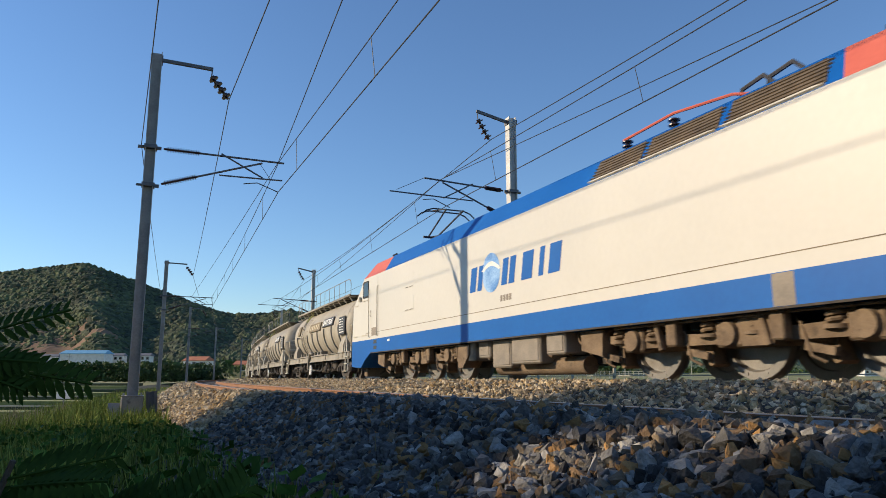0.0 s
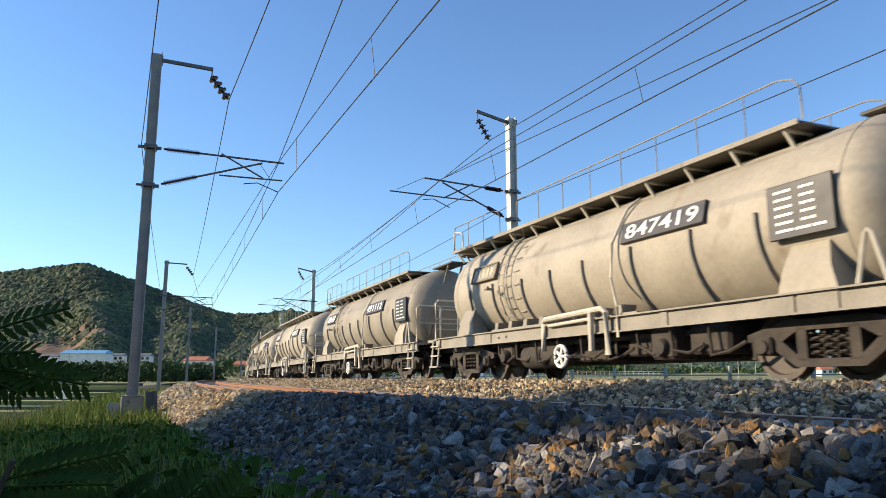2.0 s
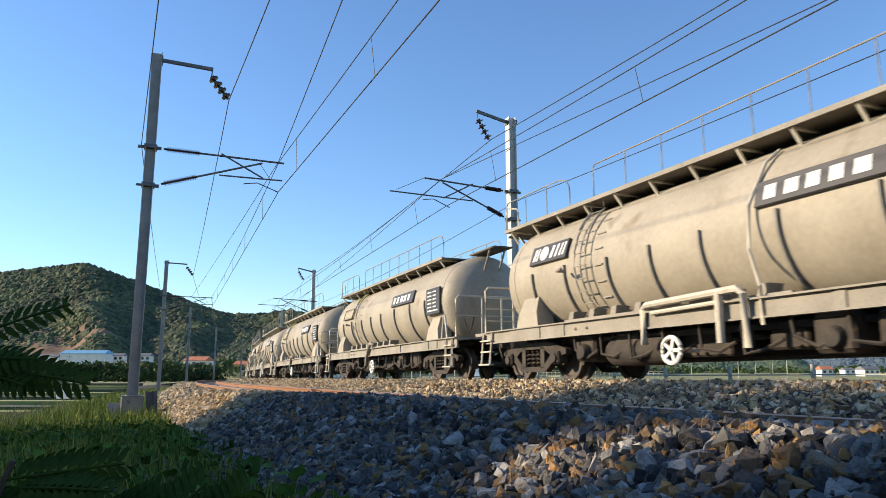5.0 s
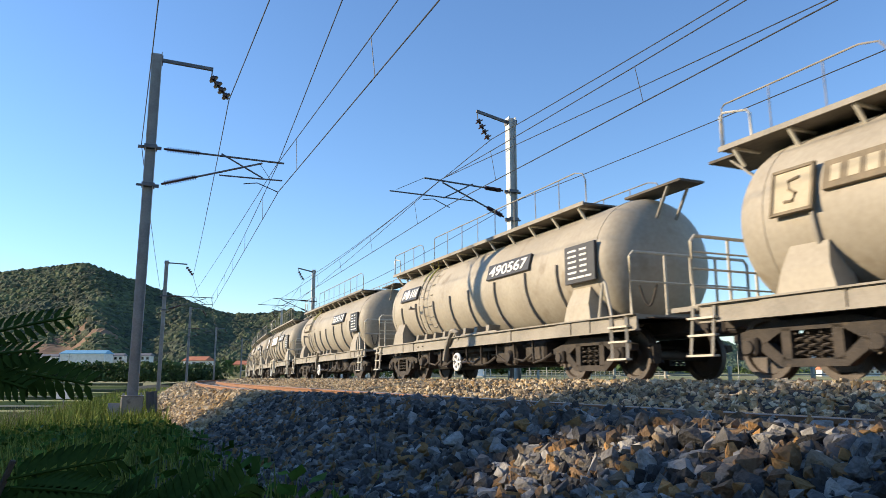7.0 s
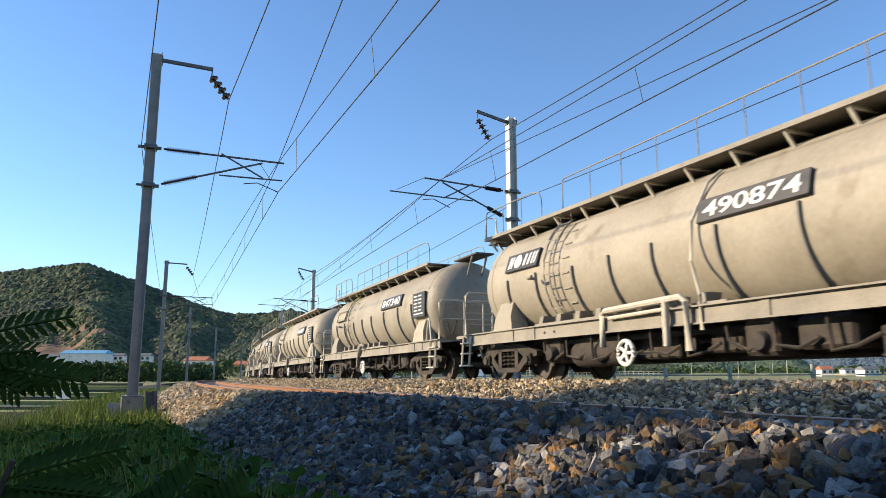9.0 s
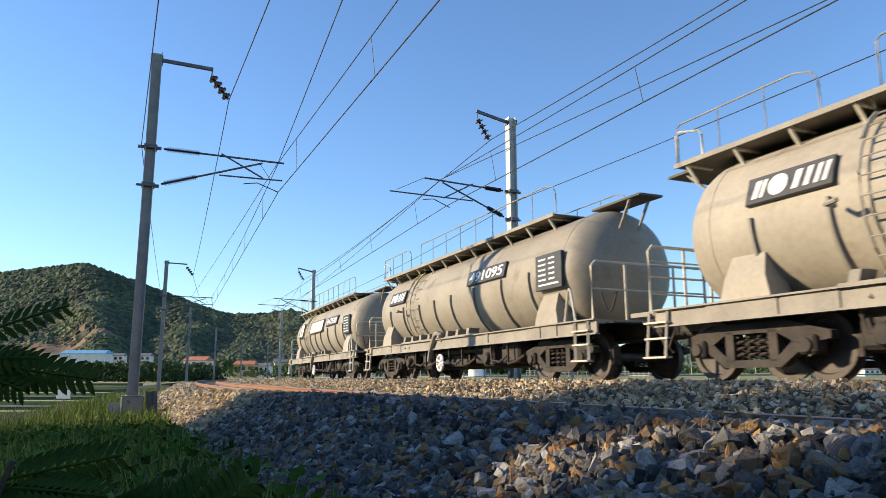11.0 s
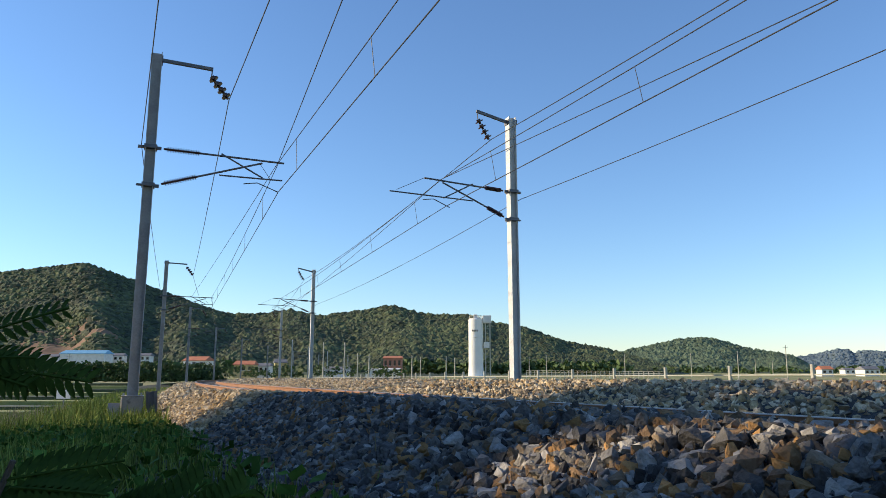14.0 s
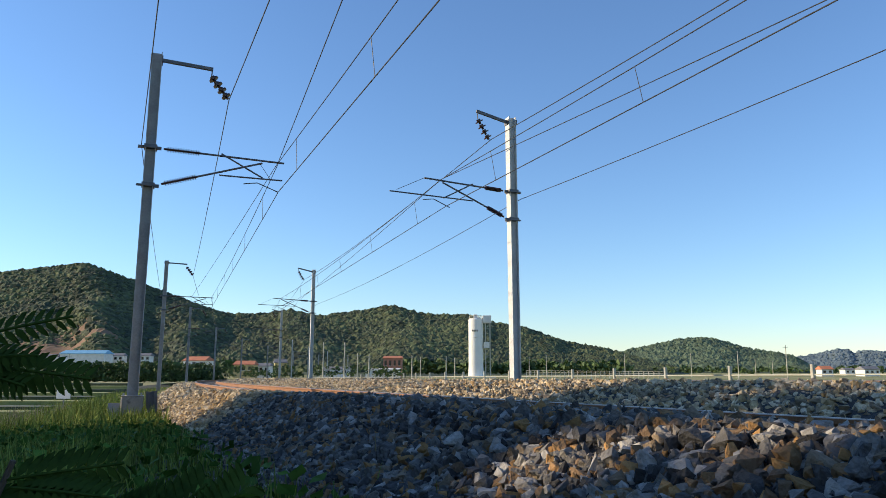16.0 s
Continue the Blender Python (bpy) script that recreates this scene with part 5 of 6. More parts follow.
def tree(at, height, radius, seed, label, leaves=900, name="tree", base=0.18):
    """A tapered trunk with limbs and a crown of small leaf blades in clusters."""
    rng = np.random.default_rng(seed)
    t = thing(name, label, "tree", "trees", "", Matrix.Translation(at))
    bm = B()
    h0 = height * 0.45
    tips = []
    lathe(bm, ((-0.3, 0.05 * height ** 0.8), (h0 * 0.5, 0.035 * height ** 0.8), (h0, 0.022 * height ** 0.8), (height * 0.8, 0.006 * height)), 8, "z")
    for k in range(7):
        a, z0 = k * 2.4 + rng.uniform(-0.3, 0.3), h0 * rng.uniform(0.55, 1.2)
        tip = Vector((math.cos(a) * radius * 0.65, math.sin(a) * radius * 0.65, z0 + height * rng.uniform(0.15, 0.35)))
        mid = Vector((tip.x * 0.45, tip.y * 0.45, z0 + (tip.z - z0) * 0.35))
        tube(bm, [(0, 0, z0), mid, tip], 0.012 * height ** 0.8, 5)
        tips.append(tip)
    tips += [Vector((0, 0, height * 0.85)), Vector((rng.uniform(-0.3, 0.3), 0.2, height * 0.7))]
    part("trunk", bm, M_BARK, t)
    cs = np.array([tips[i % len(tips)][:] for i in range(leaves)])
    pts = cs + rng.normal(0, 1, (leaves, 3)) * np.array([radius * 0.34, radius * 0.34, height * 0.14])
    low = pts[:, 2] < height * base
    pts[low, 2] = rng.uniform(height * base, height, low.sum())
    pts[:, 2] = np.minimum(pts[:, 2], height)
    # gaps in the row of crowns through which the low sun reaches the stones
    world = pts + np.array(at)
    along = (world[:, 0] + 11) / to_sun.x
    gy, gz = world[:, 1] - along * to_sun.y, world[:, 2] - along * to_sun.z
    hole = np.zeros(leaves, bool)
    for cy, cz, ry, rz in ((3.22, 4.52, 0.32, 0.22), (2.90, 4.83, 0.33, 0.18)):
        hole |= ((gy - cy) / ry) ** 2 + ((gz - cz) / rz) ** 2 < 1
    if at[0] < -10:
        pts = pts[~hole]
        leaves = len(pts)
    sz = rng.uniform(0.6, 1.3, leaves) * radius * 0.16
    ob = scatter("crown", [LEAF_QUAD], pts, sz, rotations(rng, leaves), M_LEAF, "", "")
    ob.parent = t
    for key in ("kind", "label", "category"):
        if key in ob.keys():
            del ob[key]
    return t


# ---- trees out of view beside the camera, placed to shade the foreground ----
for k in range(17):
    y = -11.2 + 1.2 * k
    x = -10.8 - 0.5 * (k % 3)
    tree((x, y, FIELD + 0.1), 7.35 + 0.12 * (k % 3) + 0.1 * math.sin(k * 1.7), 1.6, 40 + k, "leafy roadside tree out of view that shades the foreground", 2600, base=0.2)
# two unseen trees on one spot, added to shape the end of the shadow
tree((-11.0, 9.9, FIELD + 0.1), 7.4, 1.25, 60, "unseen tree with a high crown that shapes the shadow edge", 1800, base=0.74)
tree((-11.0, 9.9, FIELD + 0.1), 3.1, 1.3, 61, "unseen low bushy tree that shapes the shadow edge", 1200, base=0.1)
# unseen crowns behind the camera, added to hold back sky light
for i, (x, y, h) in enumerate(((-7.5, -3.5, 4.2), (-5.5, -7.0, 5.0), (-2.0, -8.0, 5.0), (3.0, -9.0, 5.5))):
    tree((x, y, -1.2), h + 1, 1.9, 80 + i, "unseen leafy tree added to cut sky light on the foreground", 1300)

# ---- loose ballast ----
ROCKS_NEAR = [rock_template(RNG, 11 + k % 5) for k in range(30)]
ROCKS_FAR = [rock_template(RNG, 9) for _ in range(18)]


def stone_field(n, s0, s1, o0, o1, zf, sink, rng):
    s, o = rng.uniform(s0, s1, n), rng.uniform(o0, o1, n)
    return np.array([on_line(a, b, zf(a, b) - sink * rng.uniform(0, 1) ** 2) for a, b in zip(s, o)]), s, o


def pieces(n, *args, rmin, rmax, seed, sink=0.035):
    rng = np.random.default_rng(seed)
    p, s, o = stone_field(n, *args, ballast_z, sink, rng)
    r = rng.uniform(rmin, rmax, n) * rng.uniform(0.8, 1.25, n)
    flat = np.stack([r * rng.uniform(0.9, 1.35, n), r, r * rng.uniform(0.65, 1.0, n)], 1)
    p[:, 2] += rng.uniform(0, 1, n) ** 2 * r * 0.45 - 0.012
    return p, flat, rotations(rng, n), s, o


BED = bpy.data.objects["ballast_bed"]
p, sz, ro, s, o = pieces(42000, -19.5, -11.0, 0.38, 2.35, rmin=0.013, rmax=0.031, seed=1)
dist = np.linalg.norm(p[:, :2], axis=1)
front = p[:, 1] > 0.6
order = np.argsort(np.where(front, dist + 20 * (np.abs(p[:, 0]) > 0.62 * p[:, 1] + 0.2) + 20 * (p[:, 2] < ballast_z(-16, 1.0) - 0.2), 1e9))
single = order[:300]
rest = np.setdiff1d(np.where(front)[0], single)
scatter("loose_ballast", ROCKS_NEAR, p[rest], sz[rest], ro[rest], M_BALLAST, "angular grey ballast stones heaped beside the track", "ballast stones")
single_meshes = []
for v, f in ROCKS_NEAR:
    me = bpy.data.meshes.new("ballast_stone")
    me.from_pydata(v.tolist(), [], f.tolist())
    me.materials.append(M_BALLAST_ONE)
    single_meshes.append(me)
for k, i in enumerate(single):
    st_ob = new("ballast_stone", single_meshes[k % len(single_meshes)])
    st_ob.parent = BED
    st_ob.matrix_basis = Matrix.Translation(p[i]) @ Matrix(ro[i].tolist()).to_4x4() @ Matrix.Diagonal((*sz[i], 1))
# the lit stretches use the copy with sunlight in its colour
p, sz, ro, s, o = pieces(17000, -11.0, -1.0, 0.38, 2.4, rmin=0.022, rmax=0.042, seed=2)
scatter("loose_ballast", ROCKS_FAR, p, sz, ro, M_BALLAST_SUNLIT, "angular dusty ballast stones on the shoulder, painted sunlit tan", "ballast stones")
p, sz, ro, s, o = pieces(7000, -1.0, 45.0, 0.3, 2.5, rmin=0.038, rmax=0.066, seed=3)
scatter("loose_ballast", ROCKS_FAR, p, sz, ro, M_BALLAST_SUNLIT, "dusty ballast stones further along the shoulder, painted sunlit tan", "ballast stones")
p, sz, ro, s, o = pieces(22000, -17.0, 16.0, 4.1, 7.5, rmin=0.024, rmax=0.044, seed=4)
scatter("loose_ballast", ROCKS_FAR, p, sz, ro, M_BALLAST_SUNLIT, "dusty ballast heaped between the two tracks, painted sunlit tan", "ballast stones")
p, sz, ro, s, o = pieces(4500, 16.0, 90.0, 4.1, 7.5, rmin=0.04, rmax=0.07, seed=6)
scatter("loose_ballast", ROCKS_FAR, p, sz, ro, M_BALLAST_SUNLIT, "dusty ballast between the tracks far along the line, painted sunlit tan", "ballast stones")
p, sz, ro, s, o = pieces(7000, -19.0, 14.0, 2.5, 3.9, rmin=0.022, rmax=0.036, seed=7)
scatter("loose_ballast", ROCKS_FAR, p, sz, ro, M_BALLAST_SUNLIT, "ballast stones filling the near track", "ballast stones")

# the shoulder goes on behind the camera
p, sz, ro, s, o = pieces(11000, -42.0, -17.6, 0.38, 2.4, rmin=0.026, rmax=0.046, seed=8)
back = p[:, 1] < 0.6
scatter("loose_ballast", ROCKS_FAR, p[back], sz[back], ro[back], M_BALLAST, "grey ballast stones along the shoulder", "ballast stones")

# ---- grass and weeds on the verge ----
def blade_template(bend, width):
    pts = [(-width, 0, 0), (width, 0, 0), (width * 0.8, bend * 0.3, 0.5), (-width * 0.8, bend * 0.3, 0.5), (0, bend, 1.0), (0.001, bend, 1.0)]
    return np.array(pts), np.array([[0, 1, 2, 3], [3, 2, 5, 4]])


BLADES = [blade_template(b, w) for b, w in ((0.25, 0.022), (0.5, 0.018), (0.12, 0.03), (0.7, 0.02))]


def grass(n, s0, s1, o0, o1, h0, h1, seed, material, label):
    rng = np.random.default_rng(seed)
    s, o = rng.uniform(s0, s1, n), rng.uniform(o0, o1, n)
    clump = np.array([noise.noise(Vector((a * 0.9, b * 0.9, seed))) for a, b in zip(s, o)])
    keep = clump + rng.uniform(-0.5, 0.5, n) > -0.25
    s, o, clump = s[keep], o[keep], clump[keep]
    pts = np.array([on_line(a, b, ground_z(a, min(b, 0.44)) + (0.0 if b < 0.44 else 0.25 * (b - 0.44))) for a, b in zip(s, o)])
    pts[:, 2] -= GRADE * s * np.array([smooth(4, 9, -b) for b in o])
    h = rng.uniform(h0, h1, len(s)) * (1 + 0.6 * clump)
    ok = (pts[:, 1] > 0.9) & (np.hypot(pts[:, 0], pts[:, 1]) > 1.2)
    return scatter("grass", BLADES, pts[ok], h[ok], turned(rng, len(s))[ok], material, label, "grass")


grass(46000, -18.5, -6, -4.5, 0.5, 0.07, 0.24, 21, M_GRASS, "lush shaded green grass on the verge")
grass(30000, -8, 14, -7.5, 0.6, 0.12, 0.36, 22, M_GRASS, "sunlit grass on the verge beside the mast")
grass(6000, 14, 60, -7, 0.4, 0.18, 0.42, 23, M_GRASS, "grass along the foot of the ballast")
grass(3500, -14, 10, -8.5, -2.0, 0.25, 0.5, 24, M_DRY, "tall dry pale grass stems in the sun")
grass(120, -17.0, -13.0, 0.4, 0.9, 0.05, 0.13, 25, M_GRASS, "thin grass tufts growing out of the ballast")
grass(40, -16.5, -13.5, 0.5, 1.1, 0.06, 0.16, 26, M_DRY, "dry bent grass stems among the stones")
rng = np.random.default_rng(31)
n = 7000
s, o = rng.uniform(-18, -3, n), rng.uniform(-3.5, 0.55, n)
pts = np.array([on_line(a, b, ground_z(a, min(b, 0.44)) + rng.uniform(0.03, 0.22)) for a, b in zip(s, o)])
ok = (pts[:, 1] > 1.3)
scatter("weeds", [(LEAF_QUAD[0] * np.array([1, 1, 0.8]), LEAF_QUAD[1])], pts[ok], rng.uniform(0.03, 0.07, n)[ok], rotations(rng, n)[ok], M_WEED, "low broad-leaved weeds in the shaded grass", "weeds")

# ---- blurred fronds close to the camera ----
def frond(name, length, pairs, leaf, droop):
    """A stalk along x with paired leaflets, drooping along its length."""
    bm = B()
    path = [Vector((length * i / 8, 0, -droop * (i / 8) ** 2)) for i in range(9)]
    tube(bm, path, 0.0022, 5)
    for i in range(pairs):
        u = (i + 1.2) / (pairs + 1)
        c = Vector((length * u, 0, -droop * u * u))
        ll = leaf * (1 - 0.55 * abs(u - 0.4))
        for s in (-1, 1):
            d = Vector((0.55, s * 0.85, -0.25)).normalized()
            q = d.cross(Vector((0, 0, 1))).normalized() * ll * 0.17
            v = [bm.verts.new(c), bm.verts.new(c + d * ll * 0.35 + q), bm.verts.new(c + d * ll * 0.8 + q * 0.7), bm.verts.new(c + d * ll + Vector((0, 0, -ll * 0.12))), bm.verts.new(c + d * ll * 0.8 - q * 0.7), bm.verts.new(c + d * ll * 0.35 - q)]
            bm.faces.new(v)
    return bm


SHRUB = thing("roadside_shrub", "dark green feathery shrub fronds swaying close by", "shrub", "", "", Matrix.Translation((-0.70, 1.0, -0.45)))
part("stem", tube(B(), [(0, 0, -0.1), (0.0, 0.0, 0.4), (0.04, 0.0, 0.92)], 0.005, 6), M_BARK, SHRUB)
part("side_stem", tube(B(), [(0, 0, 0.3), (0.06, 0.0, 0.6), (0.12, 0.0, 0.76)], 0.004, 6), M_BARK, SHRUB)
FRONDS = []
for x, y, z, rx, ry, rz, ln, pr, lf in ((0.045, 0.0, 0.925, 75, -20, 5, 0.13, 9, 0.030), (0.03, 0.0, 0.895, 65, -6, -8, 0.11, 8, 0.03), (0.04, 0.0, 0.890, 80, 8, 8, 0.165, 12, 0.040),
                                         (0.03, 0.0, 0.885, 70, 14, -8, 0.10, 9, 0.034), (0.11, 0.0, 0.735, 78, -10, 8, 0.15, 11, 0.040), (0.12, 0.0, 0.725, 60, -2, -10, 0.14, 11, 0.040),
                                         (0.10, 0.0, 0.710, 80, 6, 5, 0.13, 10, 0.040), (0.04, 0.0, 0.70, 70, 0, -8, 0.16, 10, 0.045)):
    f = part("frond", frond("frond", ln, pr, lf, 0.015), M_FROND, SHRUB, at=pose(x, y, z, rx, ry, rz), smooth=False)
    FRONDS.append((f, (x, y, z, rx, ry, rz)))
for k in range(18):
    x, z = 0.06 + 0.019 * k, 0.60 - 0.018 * (k % 5) + 0.02 * math.sin(k * 1.3)
    pz = (x, 0.05 * (k % 3) - 0.05, z, 62 + 7 * (k % 4), -40 + 14 * (k % 5), -30 + 24 * (k % 4))
    f = part("frond", frond("frond", 0.17, 13, 0.060, 0.03), M_FROND, SHRUB, at=pose(*pz), smooth=False)
    FRONDS.append((f, pz))
for k in range(4):
    part("side_stem", tube(B(), [(0.02 * k, 0, 0.05), (0.10 + 0.05 * k, 0.0, 0.4), (0.16 + 0.06 * k, 0.0, 0.60)], 0.004, 6), M_BARK, SHRUB)
TUFT = thing("leaf_tuft", "yellow-green leaf tuft low beside the camera", "plant", "", "", Matrix.Translation((-0.33, 1.0, 0.16)))
for i in range(7):
    part("leaf", frond("leaf", 0.10, 5, 0.045, 0.03), M_WEED, TUFT, at=pose(0, 0, 0.08, 20, 5 - 6 * i, i * 52), smooth=False)
part("stem", tube(B(), [(0, 0, -0.5), (0, 0, 0.08)], 0.004, 5), M_BARK, TUFT)

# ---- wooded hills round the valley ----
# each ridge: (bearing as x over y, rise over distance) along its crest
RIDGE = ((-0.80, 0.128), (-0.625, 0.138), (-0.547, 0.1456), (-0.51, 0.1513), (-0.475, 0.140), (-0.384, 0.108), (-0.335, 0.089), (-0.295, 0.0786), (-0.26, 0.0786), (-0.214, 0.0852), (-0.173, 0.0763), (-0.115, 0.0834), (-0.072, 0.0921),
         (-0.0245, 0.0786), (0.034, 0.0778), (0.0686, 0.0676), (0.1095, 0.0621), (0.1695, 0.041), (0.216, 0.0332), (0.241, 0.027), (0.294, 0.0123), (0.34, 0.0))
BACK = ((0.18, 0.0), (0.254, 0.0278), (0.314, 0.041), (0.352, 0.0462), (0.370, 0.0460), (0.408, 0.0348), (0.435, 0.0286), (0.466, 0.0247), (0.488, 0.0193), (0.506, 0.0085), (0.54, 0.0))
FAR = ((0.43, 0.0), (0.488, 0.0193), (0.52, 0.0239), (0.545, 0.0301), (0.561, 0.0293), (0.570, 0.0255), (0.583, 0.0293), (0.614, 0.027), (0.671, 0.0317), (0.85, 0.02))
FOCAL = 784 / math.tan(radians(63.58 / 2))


def hill_height(crest_line, foot, dist, wrinkle):
    """Rises from its foot to the crest, then falls; spurs and gullies run down the front."""
    def height(x, y):
        b = x / y
        rise = lerp_table(crest_line, b) + 0.0012 * noise.noise(Vector((b * 90, 3, 1)))
        ridge_at = dist * (1 + 0.07 * noise.noise(Vector((b * 7, 1, 5))))
        h = max(0.0, rise) * ridge_at
        u = (y - foot) / (ridge_at - foot)
        if u <= 0:
            return FIELD - 1.0
        if u > 1:
            return FIELD - 1 + (h + 1.4) * max(0.0, 1 - (u - 1) * 0.9)
        spur = 0.5 + 0.5 * noise.noise(Vector((b * 17 + 0.5 * noise.noise(Vector((x / 70, y / 70, 2))), y / 330, 4)))
        fold = noise.noise(Vector((x / wrinkle, y / wrinkle, 9)))
        k = u ** (0.85 + 1.1 * spur)
        return FIELD - 1 + (h + 1.4) * max(0.0, min(1.0, k + 0.10 * fold * u * (1 - u) * 4 * 0.6))
    return height


def hill(name, crest_line, foot, dist, b0, b1, deep, step, label, trees, r, seed, templates, wrinkle, leaves, bare=None):
    hf = hill_height(crest_line, foot, dist, wrinkle)
    rows = int((dist * (1 + deep) - foot) / step)
    cols = int((b1 - b0) * dist / step)
    co = []
    for i in range(cols + 1):
        b = b0 + (b1 - b0) * i / cols
        for j in range(rows + 1):
            y = foot + step * j
            co.append((b * y, y, hf(b * y, y)))
    m = rows + 1
    faces = [(i * m + j, (i + 1) * m + j, (i + 1) * m + j + 1, i * m + j + 1) for i in range(cols) for j in range(rows)]
    me = bpy.data.meshes.new(name)
    me.from_pydata(co, [], faces)
    me.polygons.foreach_set("use_smooth", [True] * len(me.polygons))
    me.materials.append(M_HILLFLOOR)
    tagged(new(name, me), label, "hill", "", "structure")
    rng = np.random.default_rng(seed)
    pts, tries = [], 0
    while len(pts) < trees and tries < trees * 8:
        tries += 1
        b, y = rng.uniform(b0, b1), foot + (dist * (1 + deep * 0.35) - foot) * rng.uniform(0, 1)
        x = b * y
        z = hf(x, y)
        if z < FIELD + 1.5 or (bare and bare(x, y) < rng.uniform(0.35, 1.05)):
            continue
        # the hidden back faces of spurs stay bare ground
        if z / y < 0.93 * hf(x * 0.93, y * 0.93) / (y * 0.93) - 0.004:
            continue
        pts.append((x, y, z - r * 0.1))
    pts = np.array(pts)
    n = len(pts)
    sz = rng.uniform(0.5, 1.0, n) ** 1.5 * 1.5 * r
    sizes = np.stack([sz, sz, sz * rng.uniform(0.6, 1.0, n)], 1)
    scatter("wooded_slope", templates, pts, sizes, turned(rng, n), leaves, "dense dark green woodland covering the hill", "woods")
    return hf


LOWCLUMP = []
for k in range(14):
    v, f = ico(1)
    LOWCLUMP.append((v * (1 + RNG.normal(0, 0.13, (len(v), 1))), f))


def quarry(x, y):
    """Below 1 inside the bare ground of the old quarry."""
    return math.hypot((x / y + 0.535) / 0.085, (y - 458) / 50) + 0.4 * noise.noise(Vector((x / 26, y / 26, 7)))


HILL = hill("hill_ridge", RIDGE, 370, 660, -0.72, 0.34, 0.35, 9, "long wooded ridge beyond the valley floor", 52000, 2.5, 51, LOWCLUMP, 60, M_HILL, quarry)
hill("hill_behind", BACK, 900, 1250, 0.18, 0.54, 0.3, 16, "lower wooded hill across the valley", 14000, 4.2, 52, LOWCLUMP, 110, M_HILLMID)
hill("hill_far", FAR, 2200, 2900, 0.43, 0.85, 0.3, 40, "distant wooded hills tinted blue for haze at the end of the valley", 9000, 7.0, 53, LOWCLUMP, 260, M_HILLFAR)

# bare slope of a quarry on the hill
xs, ys = np.arange(-340, -185, 4.0), np.arange(384, 570, 4.0)
co = [(x, y, HILL(x, y) + 1.2 + 1.6 * noise.noise(Vector((x / 11, y / 11, 3)))) for x in xs for y in ys]
m = len(ys)
faces = []
for i in range(len(xs) - 1):
    for j in range(m - 1):
        if quarry(xs[i], ys[j]) < 1.08:
            faces.append((i * m + j, (i + 1) * m + j, (i + 1) * m + j + 1, i * m + j + 1))
me = bpy.data.meshes.new("bare_slope")
me.from_pydata(co, [], faces)
me.materials.append(M_SCARP)
tagged(new("bare_slope", me), "bare brown quarry slope on the wooded hill", "slope", "", "structure")


def at_px(px, d):
    return (px - 784) / FOCAL * d


# ---- orchard and hedges on the valley floor ----
rng = np.random.default_rng(61)
def hedge(n, x0, x1, y0, y1, r, label, blades=26):
    """Bushes as loose shells of small leaf blades."""
    pts = np.stack([rng.uniform(x0, x1, n), rng.uniform(y0, y1, n), np.zeros(n)], 1)
    sz = rng.uniform(0.6, 1.35, n) * r
    pts[:, 2] = FIELD + sz * 0.75 + rng.uniform(0, 1.0, n) ** 1.5 * (2.6 if r < 1.5 else r * 0.5)
    d = rng.normal(size=(n, blades, 3))
    d /= np.linalg.norm(d, axis=2)[:, :, None]
    d[:, :, 2] = np.abs(d[:, :, 2]) * 1.2 - 0.35
    leaf = (pts[:, None, :] + d * (sz * 1.0)[:, None, None] * rng.uniform(0.55, 1.1, (n, blades, 1))).reshape(-1, 3)
    m = len(leaf)
    scatter("shrubbery", [LEAF_QUAD], leaf, np.repeat(sz, blades) * rng.uniform(0.35, 0.75, m), rotations(rng, m), M_LEAF, label, "bushes")


hedge(3600, -92, -44, 122, 148, 0.6, "row of dense green orchard trees")
hedge(170, at_px(240, 190), at_px(720, 190), 200, 230, 0.8, "low green bushes on the valley floor")
hedge(150, at_px(700, 330), at_px(1100, 330), 320, 350, 3.0, "dark green trees at the foot of the hills")
hedge(120, at_px(1050, 500), at_px(1568, 500), 480, 540, 2.6, "distant hedges on the flat fields")
hedge(160, at_px(0, 330), at_px(420, 330), 320, 345, 3.2, "trees at the foot of the hill")

# ---- buildings ----
M_WALLW = surf("white_wall_paint", (0.62, 0.60, 0.55), (0.76, 0.74, 0.69), 0.8, 0.8, 0, 0.1)
M_WALLY = surf("ochre_wall_paint", (0.55, 0.40, 0.17), (0.66, 0.50, 0.24), 0.8, 0.8)
M_WALLR = surf("brick_red_wall", (0.36, 0.15, 0.10), (0.46, 0.21, 0.14), 0.8, 0.85)
M_ROOFB = surf("blue_sheet_roof", (0.14, 0.34, 0.50), (0.20, 0.42, 0.58), 0.6, 0.5)
M_ROOFG = surf("grey_tile_roof", (0.12, 0.12, 0.13), (0.20, 0.20, 0.20), 0.8, 0.8)
M_ROOFR = surf("orange_tile_roof", (0.42, 0.14, 0.07), (0.52, 0.20, 0.10), 0.8, 0.8)
M_SILO = surf("white_silo_paint", (0.70, 0.68, 0.62), (0.80, 0.78, 0.72), 0.3, 0.5, 0, 0.05, 0, 12, (0.55, 0.52, 0.46), 0.66)
M_FENCE = surf("pale_fence_concrete", (0.32, 0.31, 0.25), (0.45, 0.43, 0.35), 3, 0.85)


